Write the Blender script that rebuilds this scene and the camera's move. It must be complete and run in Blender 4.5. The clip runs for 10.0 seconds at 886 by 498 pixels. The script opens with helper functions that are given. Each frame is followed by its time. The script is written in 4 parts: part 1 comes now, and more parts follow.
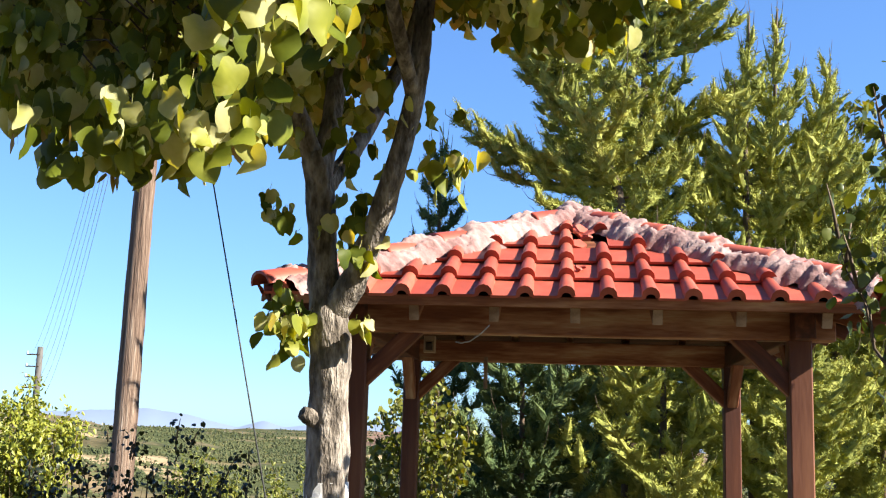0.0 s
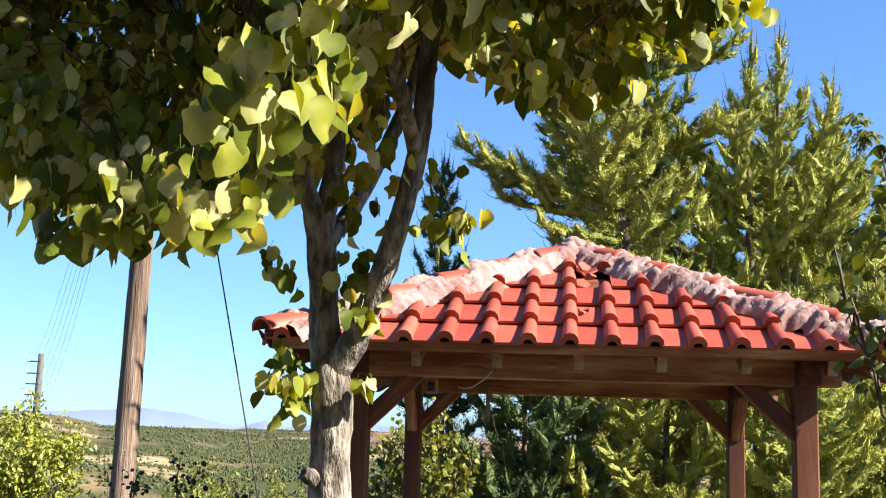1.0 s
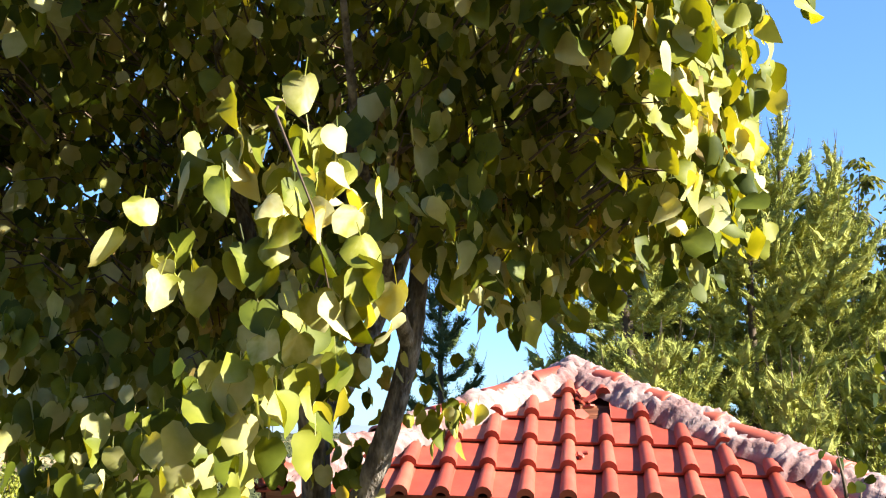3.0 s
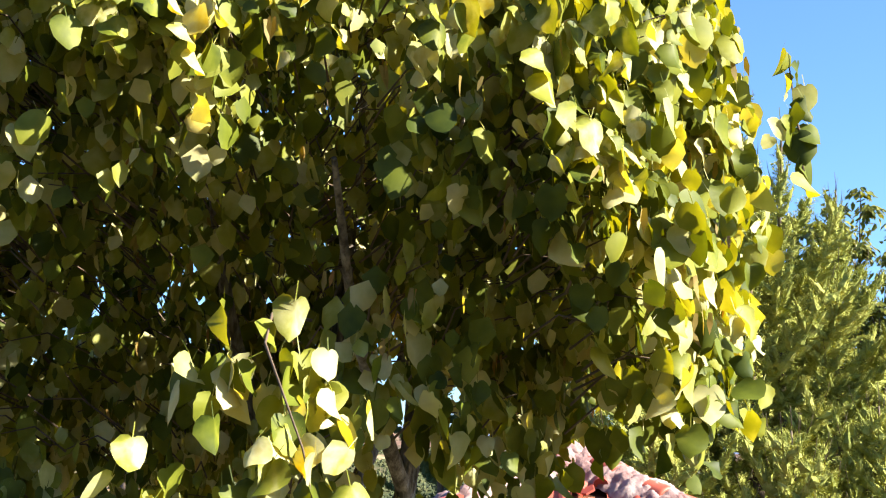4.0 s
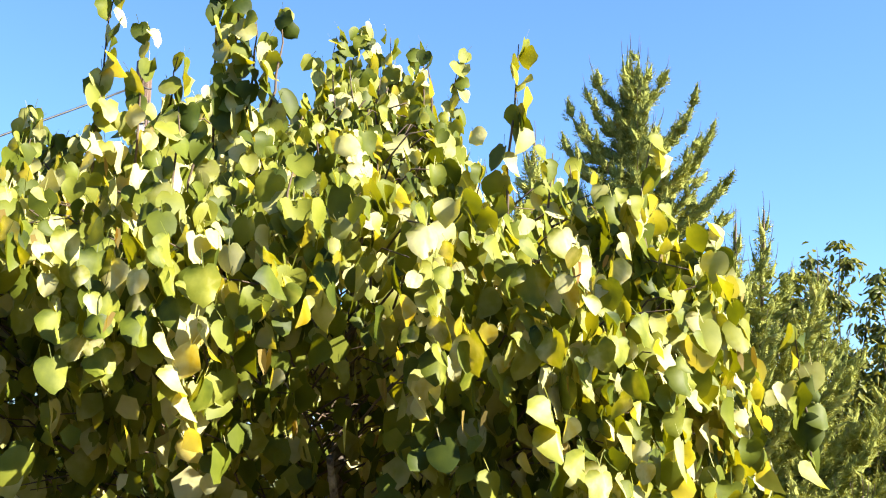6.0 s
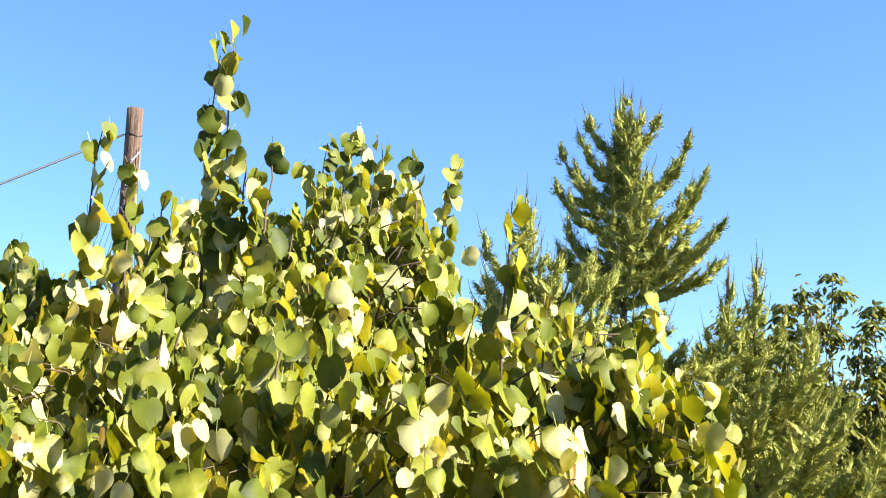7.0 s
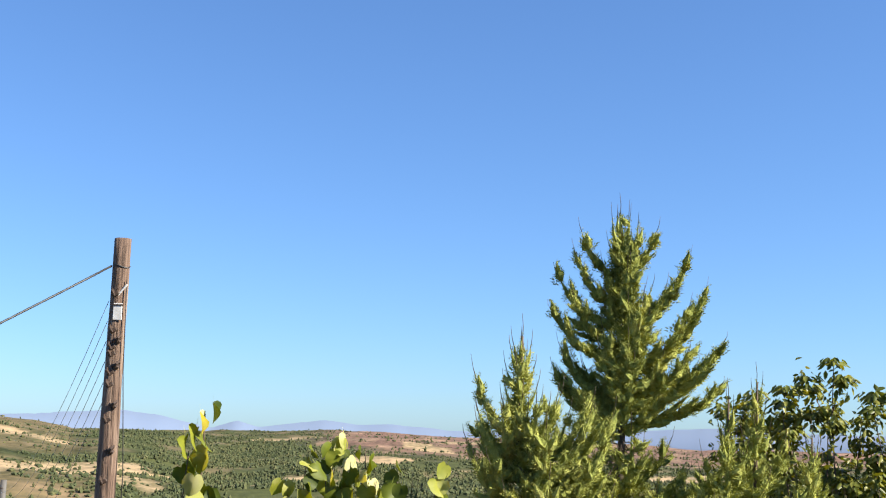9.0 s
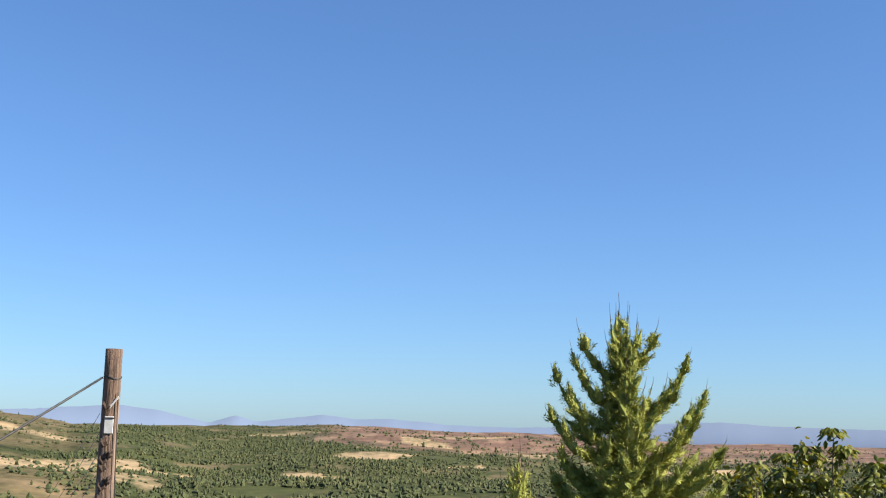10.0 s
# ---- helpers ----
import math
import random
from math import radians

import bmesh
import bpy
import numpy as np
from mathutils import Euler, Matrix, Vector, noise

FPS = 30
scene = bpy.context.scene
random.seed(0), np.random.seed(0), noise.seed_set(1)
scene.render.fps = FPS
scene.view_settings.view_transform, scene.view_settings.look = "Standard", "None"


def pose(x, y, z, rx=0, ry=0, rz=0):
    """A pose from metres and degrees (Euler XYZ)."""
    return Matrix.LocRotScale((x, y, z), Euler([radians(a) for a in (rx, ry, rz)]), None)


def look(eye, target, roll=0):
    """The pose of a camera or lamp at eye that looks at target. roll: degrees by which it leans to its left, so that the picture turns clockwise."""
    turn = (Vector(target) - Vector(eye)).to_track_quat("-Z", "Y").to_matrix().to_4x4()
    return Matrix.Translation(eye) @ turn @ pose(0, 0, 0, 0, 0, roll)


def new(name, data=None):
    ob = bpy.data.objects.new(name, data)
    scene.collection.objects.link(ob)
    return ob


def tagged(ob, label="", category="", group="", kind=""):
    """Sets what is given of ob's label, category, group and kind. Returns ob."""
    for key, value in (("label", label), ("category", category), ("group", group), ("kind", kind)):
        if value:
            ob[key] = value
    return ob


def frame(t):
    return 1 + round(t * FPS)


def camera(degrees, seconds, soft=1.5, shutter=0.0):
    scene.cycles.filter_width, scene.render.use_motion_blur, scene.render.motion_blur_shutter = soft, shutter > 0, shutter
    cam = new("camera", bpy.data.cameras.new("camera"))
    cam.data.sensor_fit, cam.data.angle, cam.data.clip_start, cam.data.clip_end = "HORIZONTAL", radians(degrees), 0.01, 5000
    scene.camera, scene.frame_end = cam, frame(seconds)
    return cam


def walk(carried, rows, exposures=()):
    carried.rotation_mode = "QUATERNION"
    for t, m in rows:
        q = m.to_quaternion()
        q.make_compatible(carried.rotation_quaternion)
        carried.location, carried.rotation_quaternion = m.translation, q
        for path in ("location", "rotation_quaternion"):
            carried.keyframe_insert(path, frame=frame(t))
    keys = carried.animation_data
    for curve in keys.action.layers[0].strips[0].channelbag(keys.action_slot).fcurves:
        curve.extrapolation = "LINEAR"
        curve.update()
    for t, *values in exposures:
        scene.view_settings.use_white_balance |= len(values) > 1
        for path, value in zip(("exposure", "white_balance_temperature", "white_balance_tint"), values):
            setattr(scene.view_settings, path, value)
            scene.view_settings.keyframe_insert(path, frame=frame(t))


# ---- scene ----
cam = camera(43.0, 10.0, soft=1.15)
PATH = [
    (0, (-0.001, 0.024, 1.501), (-0.01, 1.998, 1.823), 1.8),
    (0.5, (-0.012, 0.039, 1.621), (-0.021, 2.013, 1.944), 1.8),
    (1, (-0.016, 0.034, 1.761), (-0.027, 2.008, 2.083), 1.8),
    (1.5, (-0.019, 0.034, 1.949), (-0.029, 2.008, 2.27), 1.8),
    (2, (-0.016, 0.044, 2.153), (-0.027, 2.018, 2.475), 1.7),
    (3.5, (0.004, -0.043, 2.867), (-0.012, 1.93, 3.194), 1.55),
    (4, (0.008, -0.078, 3.205), (-0.01, 1.896, 3.524), 1.6),
    (4.5, (-0.005, -0.089, 3.545), (-0.021, 1.887, 3.855), 1.8),
    (5, (-0.014, -0.078, 3.86), (-0.015, 1.899, 4.163), 1.9),
    (6.5, (-0.117, -0.125, 4.409), (-0.083, 1.848, 4.735), 1.2),
    (7, (-0.108, -0.13, 4.768), (-0.069, 1.843, 5.091), 1.3),
    (7.5, (-0.11, -0.132, 5.109), (-0.07, 1.841, 5.433), 1.2),
    (8, (-0.093, -0.148, 5.429), (-0.053, 1.825, 5.752), 1.2),
    (8.5, (-0.075, -0.16, 5.875), (-0.037, 1.813, 6.196), 1.1),
    (9, (-0.068, -0.14, 6.415), (-0.029, 1.834, 6.732), 1.1),
    (9.5, (-0.072, -0.159, 7.084), (-0.031, 1.816, 7.396), 1.0),
    (10, (-0.07, -0.164, 7.801), (-0.027, 1.812, 8.108), 1.0),
]
walk(cam, [(t, look(eye, target, roll)) for t, eye, target, roll in PATH],
     exposures=[(0, 1.95), (2, 1.97), (3.5, 2.3), (5, 2.3), (6.5, 2.2), (7.5, 2.05), (8.5, 1.75), (9, 1.58), (9.5, 1.49), (10, 1.36)])

# ---- world, sun, exposure ----
SUN_AZ, SUN_EL = 71.0, 34.0          # degrees to the right of straight behind the first view; height
to_sun = Vector((math.sin(radians(SUN_AZ)) * math.cos(radians(SUN_EL)), -math.cos(radians(SUN_AZ)) * math.cos(radians(SUN_EL)), math.sin(radians(SUN_EL))))
world = bpy.data.worlds.new("world")
scene.world = world
world.use_nodes = True
wn = world.node_tree.nodes
sky = wn.new("ShaderNodeTexSky")
sky.sky_type = "NISHITA"
sky.sun_disc = False
sky.sun_elevation = radians(SUN_EL)
sky.sun_rotation = math.atan2(to_sun.x, to_sun.y)
sky.air_density, sky.dust_density, sky.ozone_density, sky.altitude = 1.0, 0.35, 3.0, 400
# a clear, dry autumn sky, deeper blue than the model's
clear = wn.new("ShaderNodeMix")
clear.data_type, clear.blend_type = "RGBA", "MULTIPLY"
clear.inputs[0].default_value = 1.0
clear.inputs[7].default_value = (0.635, 1.0, 1.55, 1)
even = wn.new("ShaderNodeGamma")
even.inputs[1].default_value = 0.82
world.node_tree.links.new(sky.outputs[0], clear.inputs[6])
world.node_tree.links.new(clear.outputs[2], even.inputs[0])
world.node_tree.links.new(even.outputs[0], wn["Background"].inputs[0])
wn["Background"].inputs[1].default_value = 0.06
sun_data = bpy.data.lights.new("sun", "SUN")
sun_data.energy, sun_data.angle, sun_data.color = 5.0, radians(0.5), (1.0, 0.92, 0.78)
sun = new("sun", sun_data)
sun.matrix_world = look(to_sun * 50, (0, 0, 0))


# ---- materials ----
def material(name, stops, scale=8.0, rough=0.7, bump=0.3, big=1.2, fine=60.0, stretch=(1, 1, 1), spec=0.4, island=0.0, thing=0.0, through_light=0.0, bump_dist=0.01):
    """Noise at three sizes picks a colour among the stops; island and thing vary the brightness of pieces; through_light makes a leaf."""
    m = bpy.data.materials.new(name)
    m.use_nodes = True
    t = m.node_tree
    n, l = t.nodes, t.links
    bsdf = n["Principled BSDF"]
    bsdf.inputs["Roughness"].default_value = rough
    bsdf.inputs["Specular IOR Level"].default_value = spec
    co = n.new("ShaderNodeTexCoord")
    mp = n.new("ShaderNodeMapping")
    mp.inputs["Scale"].default_value = stretch
    l.new(co.outputs["Object"], mp.inputs[0])

    def noise_at(s, detail=4.0):
        k = n.new("ShaderNodeTexNoise")
        k.inputs["Scale"].default_value, k.inputs["Detail"].default_value = s, detail
        l.new(mp.outputs[0], k.inputs["Vector"])
        return k.outputs["Fac"]

    def calc(op, a, b):
        k = n.new("ShaderNodeMath")
        k.operation = op
        for i, v in enumerate((a, b)):
            if isinstance(v, (int, float)):
                k.inputs[i].default_value = v
            else:
                l.new(v, k.inputs[i])
        return k.outputs[0]

    mid, large, small = noise_at(scale), noise_at(big, 2.0), noise_at(fine, 3.0)
    fac = calc("ADD", calc("MULTIPLY", mid, 0.5), calc("ADD", calc("MULTIPLY", large, 0.35), calc("MULTIPLY", small, 0.15)))
    if island:
        g = n.new("ShaderNodeNewGeometry")
        fac = calc("ADD", fac, calc("MULTIPLY", calc("SUBTRACT", g.outputs["Random Per Island"], 0.5), island))
    if thing:
        o = n.new("ShaderNodeObjectInfo")
        fac = calc("ADD", fac, calc("MULTIPLY", calc("SUBTRACT", o.outputs["Random"], 0.5), thing))
    ramp = n.new("ShaderNodeValToRGB")
    while len(ramp.color_ramp.elements) < len(stops):
        ramp.color_ramp.elements.new(0.5)
    for e, (p, c) in zip(ramp.color_ramp.elements, stops):
        e.position, e.color = p, (*c, 1)
    l.new(fac, ramp.inputs[0])
    l.new(ramp.outputs[0], bsdf.inputs["Base Color"])
    if bump:
        b = n.new("ShaderNodeBump")
        b.inputs["Strength"].default_value, b.inputs["Distance"].default_value = bump, bump_dist
        l.new(calc("ADD", mid, calc("MULTIPLY", small, 0.5)), b.inputs["Height"])
        l.new(b.outputs[0], bsdf.inputs["Normal"])
    if through_light:
        tr = n.new("ShaderNodeBsdfTranslucent")
        mixc = n.new("ShaderNodeMix")
        mixc.data_type, mixc.blend_type = "RGBA", "MULTIPLY"
        mixc.inputs[0].default_value = 1.0
        l.new(ramp.outputs[0], mixc.inputs[6])
        mixc.inputs[7].default_value = (1.4, 1.15, 0.12, 1)
        l.new(mixc.outputs[2], tr.inputs[0])
        mx = n.new("ShaderNodeMixShader")
        mx.inputs[0].default_value = through_light
        l.new(bsdf.outputs[0], mx.inputs[1])
        l.new(tr.outputs[0], mx.inputs[2])
        l.new(mx.outputs[0], n["Material Output"].inputs[0])
    return m


M_TILE = material("clay_tile", [(0.3, (0.252, 0.042, 0.0238)), (0.5, (0.315, 0.0595, 0.035)), (0.7, (0.371, 0.0875, 0.0525))], 9, 0.55, 0.25, 2.0, 90, thing=0.35, bump_dist=0.004)
M_MORTAR = material("mortar", [(0.34, (0.10, 0.042, 0.038)), (0.43, (0.21, 0.115, 0.108)), (0.54, (0.29, 0.195, 0.185)), (0.66, (0.35, 0.28, 0.265))], 7, 0.92, 0.55, 2.5, 40, bump_dist=0.02)
M_WOOD = material("stained_wood", [(0.3, (0.045, 0.011, 0.005)), (0.5, (0.095, 0.027, 0.011)), (0.72, (0.19, 0.075, 0.035))], 10, 0.6, 0.4, 1.5, 60, stretch=(1, 1, 0.12), thing=0.2, bump_dist=0.004)
M_BEAM = material("stained_wood_beam", [(0.33, (0.022, 0.006, 0.003)), (0.46, (0.080, 0.021, 0.009)), (0.56, (0.16, 0.050, 0.021)), (0.64, (0.28, 0.13, 0.07)), (0.74, (0.42, 0.29, 0.18))], 11, 0.7, 0.7, 1.6, 60, stretch=(0.14, 1, 1), thing=0.2, bump_dist=0.008)
M_PALEWOOD = material("sawn_wood_end", [(0.3, (0.154, 0.091, 0.056)), (0.6, (0.294, 0.203, 0.14))], 20, 0.8, 0.3, 4, 90, thing=0.3)
M_BARK = material("smooth_bark", [(0.36, (0.020, 0.016, 0.012)), (0.46, (0.10, 0.082, 0.066)), (0.56, (0.25, 0.215, 0.18)), (0.66, (0.38, 0.34, 0.295))], 26, 0.95, 1.0, 5, 90, stretch=(1, 1, 0.35), bump_dist=0.03)
M_WHITEWASH = material("limewash", [(0.35, (0.315, 0.294, 0.266)), (0.55, (0.56, 0.553, 0.532))], 18, 0.9, 0.6, 4, 80)
M_TWIG = material("twig", [(0.3, (0.042, 0.028, 0.0175)), (0.6, (0.112, 0.077, 0.049))], 20, 0.8, 0.3)
M_POLE = material("weathered_pole", [(0.36, (0.021, 0.014, 0.0098)), (0.45, (0.112, 0.07, 0.049)), (0.55, (0.189, 0.13, 0.0945)), (0.64, (0.322, 0.266, 0.217))], 16, 0.85, 1.0, 1.2, 60, stretch=(2.2, 2.2, 0.10), bump_dist=0.03)
M_GREYPOLE = material("grey_pole", [(0.3, (0.05, 0.047, 0.044)), (0.6, (0.10, 0.094, 0.087))], 5, 0.8, 0.3)
M_LEAF = material("broad_leaf", [(0.20, (0.036, 0.056, 0.006)), (0.40, (0.122, 0.150, 0.013)), (0.56, (0.25, 0.262, 0.034)), (0.74, (0.54, 0.52, 0.27)), (0.92, (0.46, 0.36, 0.04)), (0.99, (0.22, 0.10, 0.02))], 5, 0.55, 0.12, 2, 18, spec=0.22, island=0.5, through_light=0.36)
M_LEAFPART = material("broad_leaf_near", [(0.20, (0.036, 0.056, 0.006)), (0.40, (0.122, 0.150, 0.013)), (0.56, (0.25, 0.262, 0.034)), (0.74, (0.54, 0.52, 0.27)), (0.92, (0.46, 0.36, 0.04)), (0.99, (0.22, 0.10, 0.02))], 1.1, 0.55, 0.10, 0.5, 5, spec=0.22, thing=0.5, through_light=0.36)
M_BRACT = material("flower_bract", [(0.3, (0.21, 0.154, 0.035)), (0.5, (0.315, 0.252, 0.07)), (0.75, (0.294, 0.154, 0.035))], 14, 0.6, 0.0, island=0.5, through_light=0.3)
M_CYPRESS = material("cypress_spray", [(0.34, (0.100, 0.125, 0.032)), (0.5, (0.255, 0.275, 0.068)), (0.64, (0.38, 0.375, 0.105))], 9, 0.85, 0.6, 1.2, 45, spec=0.08, island=0.06, through_light=0.12, bump_dist=0.04)
M_BLUECYP = material("blue_cypress_spray", [(0.34, (0.035, 0.06, 0.028)), (0.5, (0.08, 0.115, 0.046)), (0.64, (0.15, 0.18, 0.068))], 9, 0.85, 0.6, 1.2, 45, spec=0.08, island=0.06, through_light=0.12, bump_dist=0.04)
M_SHRUB = material("shrub_leaf", [(0.2, (0.055, 0.077, 0.0121)), (0.5, (0.138, 0.154, 0.0248)), (0.8, (0.242, 0.237, 0.055))], 6, 0.45, 0.0, 1, 30, spec=0.3, island=0.45, through_light=0.3)
M_PEAR = material("pear_leaf", [(0.2, (0.025, 0.042, 0.009)), (0.5, (0.075, 0.105, 0.018)), (0.8, (0.17, 0.18, 0.035))], 6, 0.4, 0.0, 1, 30, spec=0.4, island=0.45, through_light=0.3)
M_GOLDSHRUB = material("yellow_shrub_leaf", [(0.2, (0.10, 0.13, 0.018)), (0.5, (0.22, 0.245, 0.03)), (0.8, (0.34, 0.34, 0.055))], 6, 0.45, 0.0, 1, 30, island=0.5, through_light=0.3)
M_DARKLEAF = material("dark_shrub_leaf", [(0.2, (0.0084, 0.014, 0.0056)), (0.6, (0.021, 0.0315, 0.0105)), (0.8, (0.042, 0.056, 0.0175))], 6, 0.45, 0.0, 1, 30, island=0.5, through_light=0.1)
M_CABLE = material("cable", [(0.3, (0.014, 0.014, 0.0154)), (0.7, (0.035, 0.035, 0.035))], 10, 0.5, 0.0)
M_WIRE = material("bare_wire", [(0.3, (0.245, 0.245, 0.252)), (0.7, (0.35, 0.35, 0.35))], 10, 0.5, 0.0)
M_IRON = material("rusty_iron", [(0.3, (0.021, 0.014, 0.0119)), (0.6, (0.056, 0.035, 0.0245))], 30, 0.6, 0.3)
M_PAPER = material("white_plate", [(0.3, (0.385, 0.371, 0.35)), (0.6, (0.546, 0.539, 0.525))], 12, 0.6, 0.1)
M_FOREST = material("forest_trees", [(0.2, (0.026, 0.038, 0.012)), (0.5, (0.046, 0.056, 0.018)), (0.8, (0.085, 0.083, 0.030))], 0.02, 0.9, 0.0, 0.004, 0.2, island=0.4)
# dark plain tone, so the added unseen wall bounces little light onto the leaves
M_BLOCKWALL = material("blocker_wall", [(0.3, (0.154, 0.126, 0.098)), (0.7, (0.224, 0.189, 0.154))], 2, 0.9, 0.2)
# the blue of distance haze goes straight into the ridges' base colour
M_MOUNTAIN = material("hazed_mountain", [(0.3, (0.125, 0.17, 0.265)), (0.7, (0.145, 0.19, 0.285))], 0.002, 1.0, 0.0, 0.0005, 0.01)


def ground_material():
    """Dry grass, scrub and ploughed fields in patches at the size of a landscape, earth and short grass close by."""
    m = bpy.data.materials.new("countryside")
    m.use_nodes = True
    n, l = m.node_tree.nodes, m.node_tree.links
    bsdf = n["Principled BSDF"]
    bsdf.inputs["Roughness"].default_value = 0.95
    bsdf.inputs["Specular IOR Level"].default_value = 0.1
    co = n.new("ShaderNodeTexCoord")

    def ramp(src, stops):
        r = n.new("ShaderNodeValToRGB")
        while len(r.color_ramp.elements) < len(stops):
            r.color_ramp.elements.new(0.5)
        for e, (p, c) in zip(r.color_ramp.elements, stops):
            e.position, e.color = p, (*c, 1)
        l.new(src, r.inputs[0])
        return r.outputs[0]

    def tex(s, detail=5.0):
        k = n.new("ShaderNodeTexNoise")
        k.inputs["Scale"].default_value, k.inputs["Detail"].default_value = s, detail
        l.new(co.outputs["Object"], k.inputs["Vector"])
        return k.outputs["Fac"]

    def calc(op, a, c=0.0):
        k = n.new("ShaderNodeMath")
        k.operation, k.use_clamp = op, False
        for q, v in enumerate((a, c)):
            if isinstance(v, (int, float)):
                k.inputs[q].default_value = v
            else:
                l.new(v, k.inputs[q])
        return k.outputs[0]

    grown = n.new("ShaderNodeAttribute")
    grown.attribute_name = "cover"
    grain = calc("ADD", calc("MULTIPLY", tex(0.02, 6), 0.5), calc("MULTIPLY", tex(0.14, 5), 0.5))
    shade = n.new("ShaderNodeMix")
    shade.data_type, shade.blend_type = "RGBA", "MULTIPLY"
    shade.inputs[0].default_value = 1.0
    l.new(grown.outputs["Color"], shade.inputs[6])
    l.new(ramp(grain, [(0.36, (0.45, 0.5, 0.45)), (0.5, (1.0, 1.0, 1.0)), (0.66, (1.55, 1.45, 1.4))]), shade.inputs[7])
    mix_cover = shade.outputs[2]
    # the dry yard close by, unseen, toned for the light it bounces up
    far = n.new("ShaderNodeVectorMath")
    far.operation = "LENGTH"
    l.new(co.outputs["Object"], far.inputs[0])
    near = n.new("ShaderNodeMapRange")
    near.inputs["From Min"].default_value, near.inputs["From Max"].default_value = 13.0, 22.0
    l.new(far.outputs["Value"], near.inputs["Value"])
    earth = ramp(tex(1.3, 6), [(0.38, (0.065, 0.065, 0.030)), (0.55, (0.12, 0.10, 0.06)), (0.7, (0.18, 0.15, 0.10))])
    yard = n.new("ShaderNodeMix")
    yard.data_type = "RGBA"
    l.new(near.outputs[0], yard.inputs[0])
    l.new(earth, yard.inputs[6])
    l.new(mix_cover, yard.inputs[7])
    l.new(yard.outputs[2], bsdf.inputs["Base Color"])
    b = n.new("ShaderNodeBump")
    b.inputs["Strength"].default_value, b.inputs["Distance"].default_value = 0.6, 0.5
    l.new(tex(0.4, 6), b.inputs["Height"])
    l.new(b.outputs[0], bsdf.inputs["Normal"])
    return m


M_GROUND = ground_material()


# ---- building blocks ----
def mesh_from(name, verts, faces, mat, smooth=True):
    me = bpy.data.meshes.new(name)
    me.from_pydata([tuple(v) for v in verts], [], [tuple(f) for f in faces])
    me.materials.append(mat)
    if smooth:
        me.polygons.foreach_set("use_smooth", [True] * len(me.polygons))
    me.update()
    return me


def part(name, bm, mat, parent=None, label="", smooth=False):
    """Links a bmesh as one mesh object under a thing or under a part."""
    me = bpy.data.meshes.new(name)
    bm.normal_update()
    bm.to_mesh(me)
    bm.free()
    me.materials.append(mat)
    if smooth:
        me.polygons.foreach_set("use_smooth", [True] * len(me.polygons))
    ob = new(name, me)
    if parent is not None:
        ob.parent = parent
    if label:
        tagged(ob, label)
    return ob


def piece(name, me, parent=None, label="", kind=""):
    ob = new(name, me)
    if parent is not None:
        ob.parent = parent
    return tagged(ob, label, kind=kind)


def empty(name, m, label, category, group="", kind=""):
    ob = new(name)
    ob.matrix_basis = m
    ob.empty_display_size = 0.2
    return tagged(ob, label, category, group, kind)


def box(sx, sy, sz, bevel=0.006, m=Matrix()):
    bm = bmesh.new()
    bmesh.ops.create_cube(bm, size=1.0, matrix=Matrix.Diagonal((sx, sy, sz, 1)))
    if bevel:
        bmesh.ops.bevel(bm, geom=bm.edges[:], offset=bevel, segments=1, affect="EDGES")
    bm.transform(m)
    return bm


def bar(a, b, w, h, bevel=0.006):
    """A squared timber from a to b, w wide and h high, as a mesh that lies along its own x."""
    a, b = Vector(a), Vector(b)
    d = b - a
    q = d.to_track_quat("X", "Z").to_matrix().to_4x4()
    return box(d.length, w, h, bevel), Matrix.Translation((a + b) / 2) @ q


def tube(points, radii, sides=8, wobble=0.0, rng=None):
    """A round, tapered, bent limb as (verts, faces)."""
    verts, faces = [], []
    pts = [Vector(p) for p in points]
    for i, p in enumerate(pts):
        d = (pts[min(i + 1, len(pts) - 1)] - pts[max(i - 1, 0)]).normalized()
        u = d.cross(Vector((0.3, 1, 0.2))).normalized()
        v = d.cross(u)
        for k in range(sides):
            a = 2 * math.pi * k / sides
            r = radii[i] * (1 + (rng.uniform(-wobble, wobble) if rng and wobble else 0))
            verts.append(p + (u * math.cos(a) + v * math.sin(a)) * r)
    for i in range(len(pts) - 1):
        for k in range(sides):
            k2 = (k + 1) % sides
            faces.append((i * sides + k, i * sides + k2, (i + 1) * sides + k2, (i + 1) * sides + k))
    faces.append(tuple(range(sides))[::-1])
    faces.append(tuple((len(pts) - 1) * sides + k for k in range(sides)))
    return verts, faces


